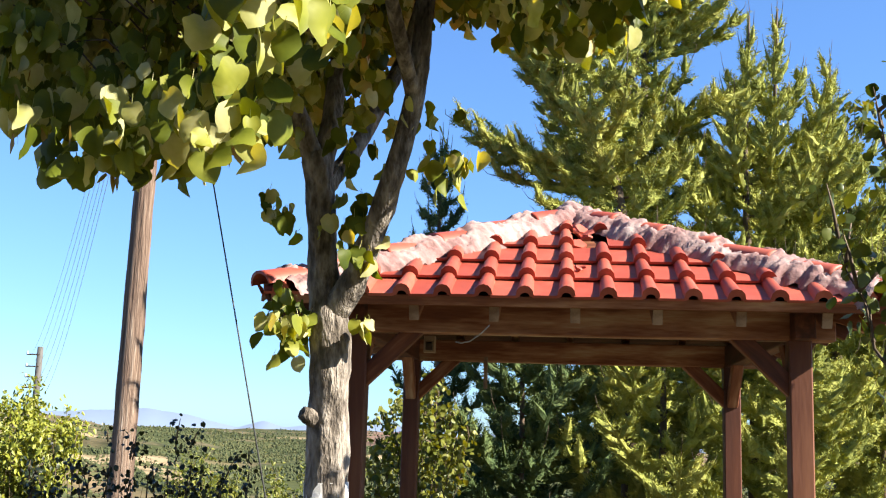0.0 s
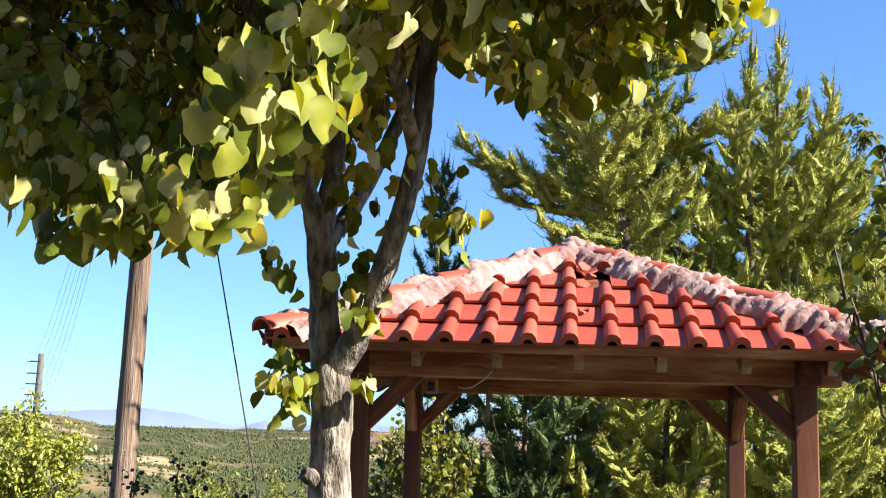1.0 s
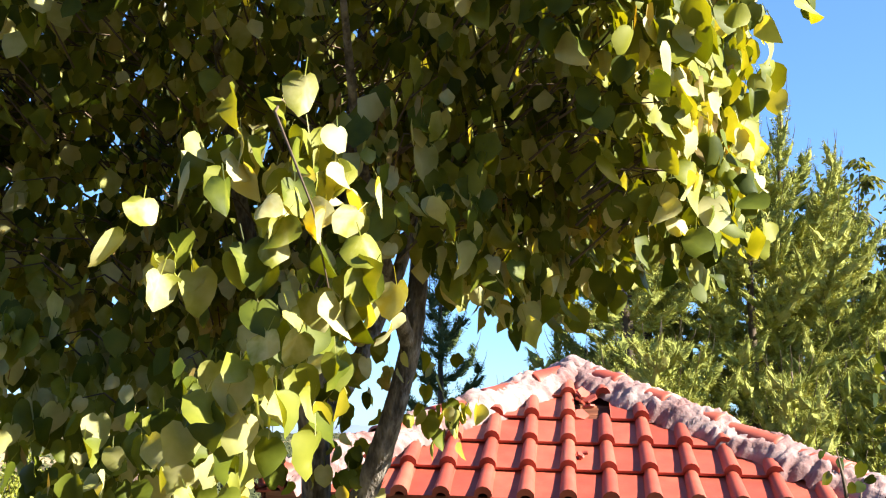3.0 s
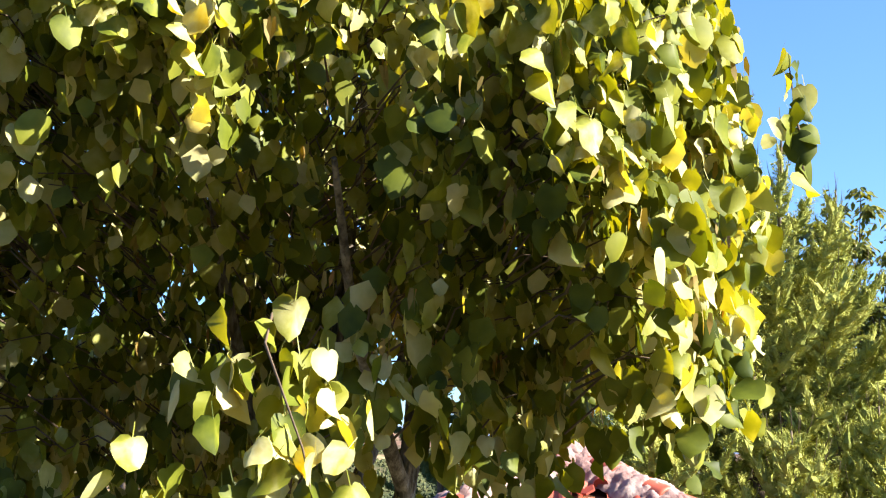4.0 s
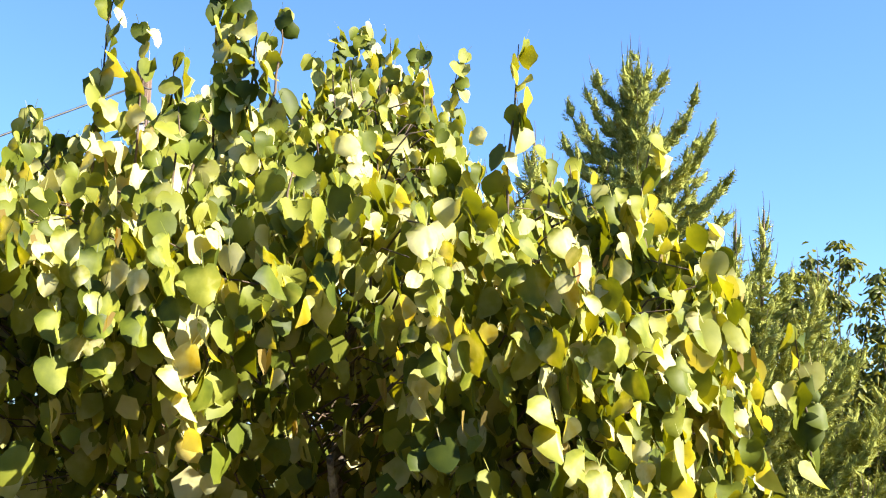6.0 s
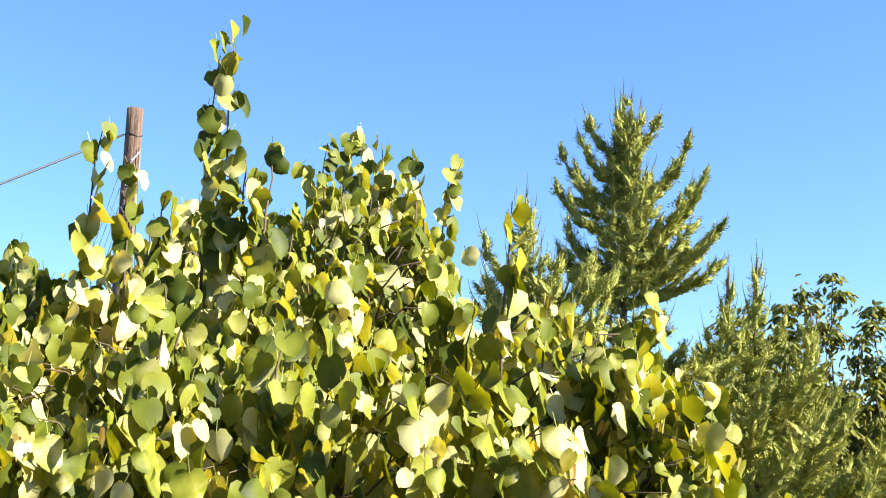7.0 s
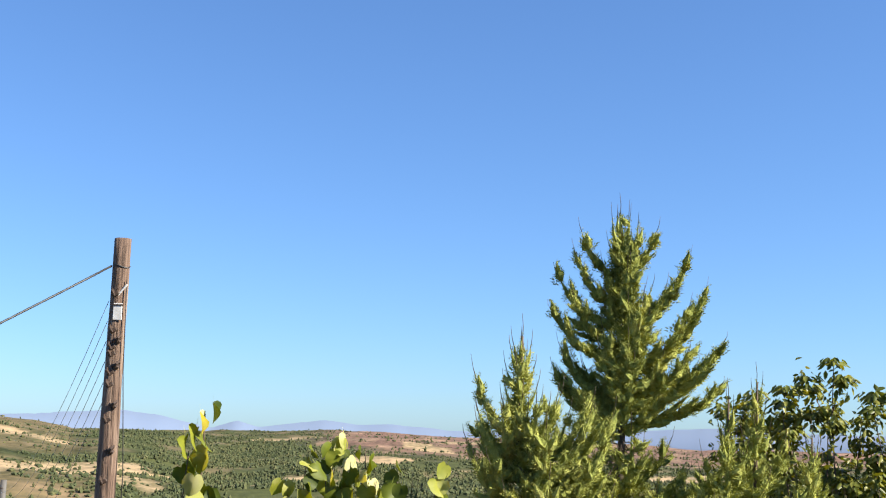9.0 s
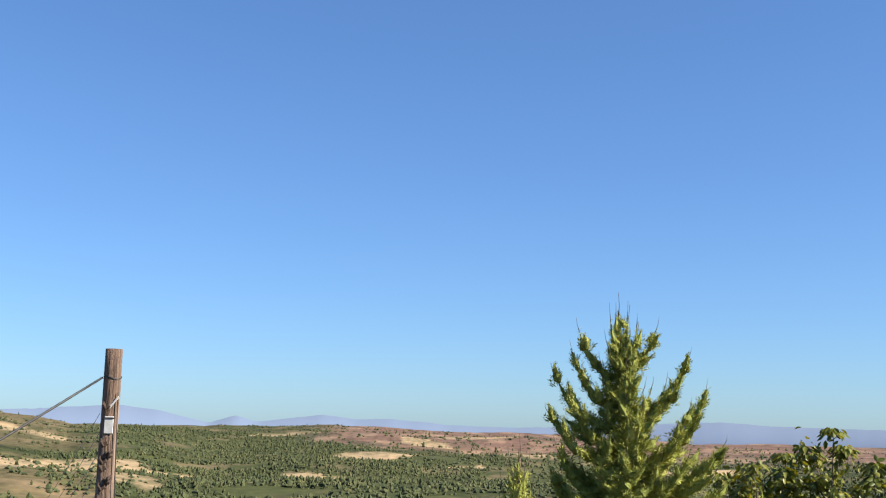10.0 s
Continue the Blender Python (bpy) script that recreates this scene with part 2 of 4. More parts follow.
def bark_limb(points, radii, sides=20, step=0.045, seed=0.0):
    """A limb with a rough, knotty surface as (verts, faces): the points are joined by a smooth curve."""
    pts = [Vector(p) for p in points]
    fine, rad = [], []
    for i in range(len(pts) - 1):
        p0, p1, p2, p3 = pts[max(i - 1, 0)], pts[i], pts[i + 1], pts[min(i + 2, len(pts) - 1)]
        n_ = max(2, int((p2 - p1).length / step))
        for k in range(n_):
            t = k / n_
            fine.append(0.5 * (2 * p1 + (p2 - p0) * t + (2 * p0 - 5 * p1 + 4 * p2 - p3) * t * t + (3 * p1 - p0 - 3 * p2 + p3) * t ** 3))
            rad.append(radii[i] + (radii[i + 1] - radii[i]) * t)
    fine.append(pts[-1])
    rad.append(radii[-1])
    v, f = tube(fine, rad, sides)
    o = Vector((seed, 0, 0))
    for i, c in enumerate(fine):
        for k in range(sides):
            q = v[i * sides + k]
            away = q - c
            bumpy = 0.11 * noise.noise(q * 8 + o) + 0.10 * noise.noise(Vector((q.x * 30, q.y * 30, q.z * 11)) + o) + 0.06 * noise.noise(Vector((q.x * 60, q.y * 60, q.z * 25)) + o)
            v[i * sides + k] = c + away * (1 + bumpy)
    return v, f


def gather(items):
    """Joins (verts, faces) pairs into one."""
    verts, faces = [], []
    for v, f in items:
        o = len(verts)
        verts.extend(v)
        faces.extend(tuple(i + o for i in q) for q in f)
    return verts, faces


def bend(a, b, sag, n, rng, jitter=0.0):
    """Points from a to b with a sideways swing."""
    a, b = Vector(a), Vector(b)
    out = []
    for i in range(n + 1):
        s = i / n
        p = a.lerp(b, s) + Vector(sag) * math.sin(math.pi * s)
        if 0 < i < n and jitter:
            p += Vector((rng.uniform(-jitter, jitter), rng.uniform(-jitter, jitter), rng.uniform(-jitter, jitter)))
        out.append(p)
    return out


# ---- lie of the land ----
def smooth_step(a, b, v):
    t = max(0.0, min(1.0, (v - a) / (b - a)))
    return t * t * (3 - 2 * t)


CREST_AZ = (-25, -20.3, -18.5, -16.8, -14, -11, -7, -4.2, -1, 2, 6, 10, 14, 25)
CREST_Z = (13, 9, 3, -6, -9, -10, -9, -4, -8, -10, -13, -21, -32, -33)


def land(x, y):
    """The height of the land: a level yard, a slope into a valley, long wooded rises with spurs, a higher shoulder on the left."""
    r = math.hypot(x, y)
    az = math.degrees(math.atan2(x, y))
    z = -3.2 * smooth_step(15, 30, r) - 30.8 * smooth_step(24, 420, r)
    crest = float(np.interp(az, CREST_AZ, CREST_Z)) if abs(az) < 90 else 0.0
    # the shoulder on the left rises sooner than the valley's far side
    near = 1 - smooth_step(-15, -9, az) if abs(az) < 90 else 0.0
    z += (crest + 34.0) * smooth_step(420 - 320 * near, 2300 - 700 * near, r)
    wild = smooth_step(120, 800, r)
    if wild:
        z += wild * (10.0 * noise.noise(Vector((x * 0.0026, y * 0.0040, 1.0))) + 5.0 * noise.noise(Vector((x * 0.008, y * 0.010, 2.0))) + 1.6 * noise.noise(Vector((x * 0.028, y * 0.028, 5.0))))
    z -= 40.0 * smooth_step(2500, 4700, r)
    return z


FIELDS = [  # stubble fields and tracks on the slopes: degrees, metres away, half their width in degrees and in metres, tilt
    (-18.0, 760, 4.8, 75, 18), (-20.4, 1180, 3.6, 110, -25), (-19.4, 1700, 2.8, 130, 20), (-14.0, 640, 1.8, 26, -8), (-12.4, 790, 1.7, 26, 10),
    (-8.2, 700, 2.4, 22, 12), (-5.0, 860, 1.6, 26, -10), (-1.8, 1150, 2.6, 60, 25), (0.6, 1500, 1.5, 60, -30), (3.2, 1750, 2.0, 80, 20), (-6.5, 1750, 1.8, 60, 15),
    (-10.5, 2050, 2.2, 50, 0), (2.4, 1020, 1.0, 22, 20), (5.6, 1300, 1.6, 50, -20), (13.0, 1100, 3.0, 50, 10), (17.5, 1500, 3.0, 70, -15)]


def cover(x, y):
    """What grows at a place of the wide country: its colour, and how thick the trees stand (0 to 1)."""
    r = math.hypot(x, y)
    az = math.degrees(math.atan2(x, y))
    p = Vector((x, y, 0.0))
    wide, mid, small = noise.noise(p * 0.0035 + Vector((9, 4, 0))), noise.noise(p * 0.013 + Vector((2, 8, 0))), noise.noise(p * 0.05)
    aw, rw = az + 0.8 * mid + 0.3 * small, r * (1 + 0.05 * wide + 0.02 * mid)
    red = smooth_step(1150, 1550, rw) * smooth_step(-6.5, -3.0, aw + 2 * wide)
    shoulder = 1 - smooth_step(-17.5, -13.5, aw + 2.5 * wide)
    lush = 0.50 + 0.6 * wide + 0.65 * mid - 0.75 * red - 0.55 * shoulder - 0.30 * (1 - smooth_step(520, 720, rw)) - 0.25 * smooth_step(1900, 2300, r)
    dry = Vector((0.105, 0.085, 0.043)).lerp(Vector((0.135, 0.083, 0.062)), red)
    green = Vector((0.046, 0.054, 0.020)).lerp(Vector((0.085, 0.070, 0.045)), red)
    colour = dry.lerp(green, smooth_step(-0.25, 0.35, lush + 0.3 * small))
    colour = colour.lerp(Vector((0.25, 0.17, 0.115)), 0.7 * smooth_step(0.16, 0.30, noise.noise(p * 0.022 + Vector((1, 1, 7)))) * (0.35 + 0.65 * red))
    open_ground = 0.0
    for fa, fr, wa, wr, tilt in FIELDS:
        u, v = (aw - fa) / wa, (rw - fr - tilt * (aw - fa)) / wr
        if abs(u) < 1.4 and abs(v) < 1.4:
            open_ground = max(open_ground, 1 - smooth_step(0.75, 1.05, math.sqrt(u ** 4 + v ** 4)))
    colour = colour.lerp(Vector((0.29, 0.215, 0.125)) * (1 + 0.25 * small), open_ground)
    return colour, max(0.0, min(1.0, lush)) * (1 - open_ground)


# ---- leaves ----
HALF = [(0.12, -0.055), (0.27, -0.035), (0.39, 0.09), (0.455, 0.27), (0.45, 0.46), (0.385, 0.66), (0.26, 0.83), (0.10, 0.95)]
RIB = [0.05, 0.18, 0.32, 0.47, 0.63, 0.78, 0.91, 1.03]


def leaf_shape(fold, curl, wave, rng):
    """A heart-shaped leaf with a midrib, folded and curled; it hangs from the origin along -z and faces -y. A short stalk is on it."""
    verts, faces = [], []

    def put(u, v):
        y = fold * abs(u) * (0.6 + 0.8 * abs(u)) + curl * v * v + wave * math.sin(6 * v + 4 * u) * abs(u)
        verts.append((u, y, -v))
        return len(verts) - 1

    ribs = [put(0.0, v) for v in RIB]
    for s in (-1, 1):
        e = [put(s * u * rng.uniform(0.92, 1.08), v + rng.uniform(-0.02, 0.02)) for u, v in HALF]
        strip = [(ribs[0], e[0], e[1])] + [(ribs[k], e[k + 1], e[k + 2], ribs[k + 1]) for k in range(6)] + [(ribs[6], e[7], ribs[7])]
        faces += [f if s > 0 else f[::-1] for f in strip]
    o = len(verts)
    verts += [(-0.014, 0, -0.05), (0.014, 0, -0.05), (0.012, 0.14, 0.42), (-0.012, 0.14, 0.42)]
    faces.append((o, o + 1, o + 2, o + 3))
    return np.array(verts), faces


def far_leaf(rng, w=1.0):
    """A simpler leaf for plants farther off."""
    y = rng.uniform(-0.1, 0.2)
    return np.array([(0, 0, 0), (0.42 * w, y, -0.35), (0.3 * w, y, -0.75), (0, 0.05, -1.05), (-0.3 * w, y, -0.75), (-0.42 * w, y, -0.35)]), [(0, 1, 2, 3), (0, 3, 4, 5)]


def leaf_frame(normal, spin, tip_out):
    """Axes of a hanging leaf whose face looks along normal."""
    nrm = Vector(normal).normalized()
    down = Vector((0, 0, -1)) + nrm * tip_out
    down = (down - nrm * down.dot(nrm)).normalized()
    down = Matrix.Rotation(spin, 3, nrm) @ down
    side = down.cross(nrm).normalized()
    return Matrix((side, -nrm, -down)).transposed()


def scatter(shapes, placed):
    """One mesh's verts and faces out of many (shape number, place, 3x3, size)."""
    verts, faces = [], []
    o = 0
    for k, p, r, s in placed:
        v, f = shapes[k]
        w = v @ (np.array(r).T * s) + np.array(p)
        verts.append(w)
        faces.extend(tuple(i + o for i in q) for q in f)
        o += len(v)
    return np.concatenate(verts), faces


# ---- the linden ----
def linden():
    rng = random.Random(4)
    tree = empty("linden_tree", pose(-0.60, 5.12, 0), "young linden with heart-shaped yellowing leaves and grey forked limewashed trunk", "tree")
    at = Vector((-0.60, 5.12, 0))

    def local(x, y, z):
        return Vector((x, y, z)) - at

    fork = local(-0.535, 5.10, 2.02)
    trunk_pts = [local(-0.50, 5.14, -0.1), local(-0.50, 5.13, 0.5), local(-0.505, 5.12, 1.0), local(-0.511, 5.11, 1.4), local(-0.514, 5.10, 1.7), local(-0.522, 5.10, 1.9), fork, local(-0.567, 5.10, 2.21), local(-0.58, 5.08, 2.42), local(-0.60, 5.06, 2.62), local(-0.63, 5.04, 2.75)]
    v, f = bark_limb(trunk_pts, [0.13, 0.107, 0.100, 0.096, 0.092, 0.094, 0.086, 0.070, 0.066, 0.066, 0.060], 24)
    piece("trunk", mesh_from("trunk", v, f, M_BARK), tree)
    v, f = tube([local(-0.50, 5.14, -0.05), local(-0.50, 5.13, 0.5), local(-0.505, 5.12, 1.0), local(-0.509, 5.115, 1.27)], [0.133, 0.111, 0.104, 0.100], 14, 0.03, rng)
    piece("limewash_coat", mesh_from("limewash_coat", v, f, M_WHITEWASH), tree, "flaking white limewash")
    # the swollen scar of a cut branch
    v, f = tube([local(-0.55, 5.07, 1.53), local(-0.60, 5.035, 1.56), local(-0.622, 5.02, 1.57), local(-0.612, 5.027, 1.567)], [0.046, 0.036, 0.025, 0.012], 11, 0.22, rng)
    piece("branch_scar", mesh_from("branch_scar", v, f, M_BARK), tree)

    limbs = {
        "right": ([fork, local(-0.455, 5.05, 2.104), local(-0.362, 4.98, 2.30), local(-0.265, 4.85, 2.56), local(-0.193, 4.80, 2.83), local(-0.152, 4.76, 3.075), local(-0.13, 4.75, 3.4), local(-0.08, 4.75, 3.9), local(0.05, 4.7, 4.6)], [0.078, 0.066, 0.058, 0.052, 0.047, 0.044, 0.04, 0.03, 0.014]),
        "left": ([local(-0.61, 5.05, 2.65), local(-0.684, 5.0, 2.87), local(-0.787, 4.95, 3.09), local(-0.86, 4.9, 3.3), local(-1.0, 4.75, 3.9), local(-1.1, 4.6, 4.8)], [0.05, 0.044, 0.042, 0.036, 0.027, 0.012]),
        "middle": ([local(-0.60, 5.06, 2.62), local(-0.555, 5.1, 3.0), local(-0.52, 5.2, 3.7), local(-0.46, 5.3, 4.6), local(-0.43, 5.6, 5.6)], [0.055, 0.046, 0.04, 0.03, 0.012]),
        "back": ([local(-0.57, 5.1, 2.6), local(-0.4, 5.4, 3.0), local(-0.2, 5.75, 3.7), local(-0.05, 5.8, 4.8), local(0.03, 5.78, 5.6)], [0.045, 0.04, 0.034, 0.026, 0.01]),
        "front": ([local(-0.17, 4.78, 2.95), local(-0.25, 4.5, 3.2), local(-0.35, 4.1, 3.6), local(-0.4, 3.6, 4.1)], [0.035, 0.03, 0.022, 0.01]),
    }
    for pts, rad in limbs.values():
        v, f = bark_limb(pts, rad, 16, 0.05, rng.uniform(0, 20))
        piece("limb", mesh_from("limb", v, f, M_BARK), tree)

    # the crown's outline: how low and how high the leaves reach over each place
    cx, cy, rx, ry = -0.62, 4.75, 1.92, 1.72

    def low(x, y):
        edge = float(np.interp(x, (-2.5, -1.9, -1.6, -1.37, -0.9, -0.66, -0.5, -0.3, -0.09, 0.08, 0.33, 0.64, 0.75, 0.91, 1.2), (2.84, 2.74, 2.57, 2.39, 2.32, 2.40, 2.52, 3.02, 3.16, 3.0, 2.90, 2.94, 3.10, 3.22, 3.5)))
        middle = 0.40 * math.exp(-(((x + 0.42) / 0.42) ** 2 + ((y - 4.7) / 0.8) ** 2))
        return edge + middle + 0.34 * max(0.0, y - 3.8) + 0.09 * noise.noise(Vector((x * 2.2, y * 2.2, 0)))

    def front(x, z):
        bay = float(np.interp(z, (2.3, 2.8, 3.1, 3.9, 4.25, 4.6, 5.0), (3.4, 3.45, 3.55, 3.55, 3.25, 3.08, 3.28)))
        if z < 3.7:
            bay += 0.55 * max(0.0, -0.85 - x)
        return min(bay, 3.12 + 0.55 * max(0.0, x - 0.5)) if x > 0.2 else bay

    def high(x, y):
        # the top leans away: low over the front, highest over the back
        ridge = float(np.interp(y, (2.6, 3.0, 3.3, 3.6, 4.2, 5.0, 5.6, 6.1, 6.5), (4.5, 4.66, 4.8, 4.95, 5.25, 5.65, 5.9, 5.7, 4.6)))
        side = min(1.0, abs(x - cx) / rx)
        top = 3.45 + (ridge - 3.45) * (1 - side ** 5.5) ** 0.6
        top = min(top, 6.0 - 0.78 * smooth_step(-0.2, 0.12, x) - 0.7 * smooth_step(1.2, 1.55, -x))
        return top + 0.16 * noise.noise(Vector((x * 2.7, y * 2.7, 4)))

    shapes = [leaf_shape(rng.uniform(0.15, 0.85), rng.uniform(-0.40, 0.30), rng.uniform(0, 0.35), rng) for _ in range(18)]
    plain = [far_leaf(rng, 1.05) for _ in range(4)]
    shapes += plain
    # twigs run outward and droop; leaves hang along them
    twigs, leaves = [], []

    def dress(p, out, size=None, inner=False):
        # on the open side half of them turn to the sun
        turned = rng.random() < (0.55 if p.x > -0.3 or p.z > 3.6 or p.y < 3.2 else 0.0)
        yaw = math.atan2(to_sun.y, to_sun.x) + rng.gauss(-0.2, 0.8) if turned else math.atan2(out.y, out.x) + rng.gauss(0, 1.25)
        n_dir = Vector((math.cos(yaw), math.sin(yaw), rng.gauss(0.10, 0.22)))
        if rng.random() < 0.2:
            n_dir = -n_dir
        r = leaf_frame(n_dir, rng.gauss(0, 0.30), 0.1)
        leaves.append((rng.randrange(18, 22) if inner else rng.randrange(18), p, r, size or 0.058 + 0.066 * rng.random() ** 1.3))

    made = 0
    while made < 3900:
        x, y = rng.uniform(cx - rx, cx + rx), rng.uniform(cy - 2.05, cy + ry)
        q = ((x - cx) / (rx if x < cx else 1.74)) ** 2 + ((y - cy) / (ry if y > cy else 2.05)) ** 2
        if q > 1:
            continue
        lo, hi = low(x, y), high(x, y)
        if hi - lo < 0.15:
            continue
        z = rng.uniform(lo, hi)
        # the upper boughs overhang the front
        if y < front(x, z):
            continue
        # more leaves near the surface than inside
        deep = min((1 - q) * 1.2, hi - z, (z - lo) * 1.5)
        # boughs leave hollows between them
        hollow = noise.noise(Vector((x * 1.5, y * 1.5, z * 1.1)) + Vector((5.0, 1.0, 2.0)))
        if hollow < (-0.28 if x < 0.1 else -0.06) or ((x + 1.02) / 0.7) ** 2 + ((y - 3.6) / 0.75) ** 2 + ((z - 3.42) / 0.6) ** 2 < 1 + 0.6 * hollow or rng.random() > math.exp(-deep * 1.35) + 0.06:
            continue
        out = Vector(((x - cx) / rx, (y - cy) / ry, (z - 4.2) / 1.9))
        out = out.normalized() if out.length > 0.05 else Vector((0, -1, 0))
        tip = Vector((x, y, z))
        drop = rng.uniform(0.12, 0.34)
        if made % 2 == 0 and z > lo + 0.2:
            root = tip - Vector((out.x * 0.35, out.y * 0.35, 0.10)) + Vector((rng.uniform(-0.1, 0.1), rng.uniform(-0.1, 0.1), rng.uniform(-0.1, 0.1)))
            twigs.append(tube([root - at, root.lerp(tip, 0.5) + Vector((0, 0, 0.06)) - at, tip - at], [0.005, 0.0035, 0.002], 4))
        count = rng.randint(4, 8)
        for k in range(count):
            s = (k + rng.random()) / count
            p = tip + Vector((rng.gauss(0, 0.055) + out.x * 0.1 * s, rng.gauss(0, 0.055) + out.y * 0.1 * s, 0.08 - drop * s))
            if p.z < lo - 0.02:
                continue
            dress(p, out, None, deep > 0.55)
        made += 1
    crown_leaves = len(leaves)
    # upright shoots that stand out of the top
    shoots = [(-0.92, 4.46, 6.56, 1.25), (-0.97, 4.42, 6.40, 1.1), (-1.38, 4.23, 6.0, 0.9), (-1.27, 4.28, 5.82, 0.8), (-0.435, 5.8, 6.42, 0.8), (-0.33, 5.75, 6.36, 0.8), (-0.62, 5.7, 6.34, 0.8), (-0.18, 5.7, 6.28, 0.7), (0.06, 5.77, 6.26, 0.8), (-0.52, 5.75, 6.38, 0.8), (-0.72, 5.7, 6.2, 0.7), (-0.27, 5.8, 6.2, 0.7),
              (0.22, 3.85, 5.66, 0.75), (-1.75, 4.4, 5.5, 0.6), (-1.15, 4.4, 5.75, 0.5), (-0.75, 4.5, 6.0, 0.5), (-0.85, 4.45, 5.95, 0.5), (0.72, 3.9, 5.3, 0.5), (1.2, 3.85, 4.62, 0.5), (0.95, 4.0, 5.0, 0.5)]
    for k in range(22):
        x, y = cx + rng.uniform(-1.3, 1.3), cy + rng.uniform(-1.2, 0.9)
        shoots.append((x, y, high(x, y) + rng.uniform(0.12, 0.36) * (1.0 if x < 0 else 0.4), rng.uniform(0.4, 0.65)))
    for x, y, z, tall in shoots:
        tip = Vector((x, y, z))
        foot = tip - Vector((rng.uniform(-0.03, 0.06), rng.uniform(-0.1, 0.1), tall))
        pts = bend(foot, foot.lerp(tip, 0.92), (rng.uniform(-0.04, 0.04), 0, 0), 6, rng, 0.008)
        twigs.append(tube([p - at for p in pts], [0.007, 0.006, 0.0055, 0.005, 0.004, 0.003, 0.002], 5))
        count = int(tall * (20 if tall > 1 else 24))
        for k in range(count):
            s = k / count
            p = foot.lerp(tip, s) + Vector((rng.choice((-1, 1)) * rng.uniform(0.01, 0.04), rng.uniform(-0.04, 0.01), rng.uniform(-0.01, 0.03)))
            dress(p, Vector((rng.uniform(-0.5, 0.5), -1, 0.2)), 0.074 + 0.035 * (1 - s) + rng.uniform(0, 0.025))
    # a leafy bough that hangs forward out of the crown
    twigs.append(tube([Vector(p) - at for p in ((-0.45, 3.6, 3.55), (-0.5, 3.1, 3.52), (-0.48, 2.88, 3.42), (-0.36, 2.82, 3.15), (-0.29, 2.84, 2.85))], [0.006, 0.005, 0.004, 0.003, 0.002], 5))
    for x, y, z, spread, count in [(-0.70, 3.12, 3.40, 0.06, 10), (-0.52, 3.00, 3.36, 0.07, 14), (-0.34, 2.98, 3.30, 0.07, 12), (-0.70, 2.85, 3.05, 0.08, 12), (-0.40, 2.84, 3.10, 0.08, 14), (-0.25, 2.74, 2.95, 0.07, 14), (-0.48, 2.82, 2.74, 0.09, 16), (-0.60, 2.98, 2.62, 0.09, 14), (-0.35, 3.1, 2.75, 0.1, 14)]:
        for k in range(count):
            p = Vector((x + rng.gauss(0, spread), y + rng.gauss(0, 0.03), z + rng.gauss(0, spread)))
            dress(p, Vector((rng.uniform(0, 0.8), -0.7, 0.2)), rng.uniform(0.085, 0.12))
    # single sprays of leaves low on the trunk and on the limb
    for x, y, z, spread, count in [(-0.70, 5.0, 2.0, 0.07, 34), (-0.67, 5.0, 1.88, 0.05, 14), (-0.74, 4.95, 2.46, 0.05, 12), (-0.42, 4.95, 2.42, 0.06, 18), (-0.41, 4.95, 2.24, 0.06, 16), (-0.36, 5.0, 2.5, 0.05, 8), (-0.10, 4.9, 2.72, 0.09, 22), (0.05, 4.9, 2.68, 0.05, 8), (-0.34, 4.95, 1.97, 0.03, 5), (-0.45, 4.9, 2.76, 0.08, 18), (-0.30, 4.8, 2.95, 0.08, 18)]:
        for k in range(count):
            p = Vector((x + rng.gauss(0, spread), y + rng.gauss(0, spread), z + rng.gauss(0, spread)))
            dress(p, Vector((rng.uniform(-1, 1), -0.6, 0.2)), rng.uniform(0.06, 0.095))
    # papery flower bracts among the leaves
    bract = (np.array([(-0.09, 0, 0), (0.09, 0.05, 0), (0.14, 0.0, -0.5), (0.0, 0.08, -1.0), (-0.14, 0.03, -0.5)]), [(0, 1, 2, 4), (4, 2, 3)])
    hung = []
    for k in range(700):
        q = leaves[rng.randrange(crown_leaves)][1] + Vector((rng.gauss(0, 0.06), rng.gauss(0, 0.06), rng.gauss(0, 0.05)))
        for j in range(rng.randint(1, 3)):
            a = rng.uniform(0, 6.3)
            hung.append((0, q - at + Vector((rng.gauss(0, 0.02), rng.gauss(0, 0.02), 0)), leaf_frame((math.cos(a), math.sin(a), 0.1), rng.gauss(0, 0.3), 0.1), rng.uniform(0.05, 0.085)))
    v, f = scatter([bract], hung)
    piece("bract_foliage", mesh_from("bract_foliage", v, f, M_BRACT), tree, "papery yellow-brown flower bracts", kind="stuff")
    v, f = gather(twigs)
    piece("twig_work", mesh_from("twig_work", v, f, M_TWIG), tree, kind="stuff")
    # the leaves that hang nearest to the front of the crown are pieces of their own
    order = sorted(range(len(leaves)), key=lambda i: leaves[i][1].y - 0.25 * leaves[i][1].z)
    near = set(order[:300])
    meshes = [mesh_from("leaf", v, f, M_LEAFPART) for v, f in shapes]
    rest = []
    for i, (k, p, r, s) in enumerate(leaves):
        if i in near:
            ob = piece("leaf", meshes[k], tree)
            ob.matrix_basis = Matrix.Translation(p - at) @ r.to_4x4() @ Matrix.Scale(s, 4)
        else:
            rest.append((k, p - at, r, s))
    v, f = scatter(shapes, rest)
    piece("foliage", mesh_from("foliage", v, f, M_LEAF), tree, kind="stuff")
    return tree


linden()


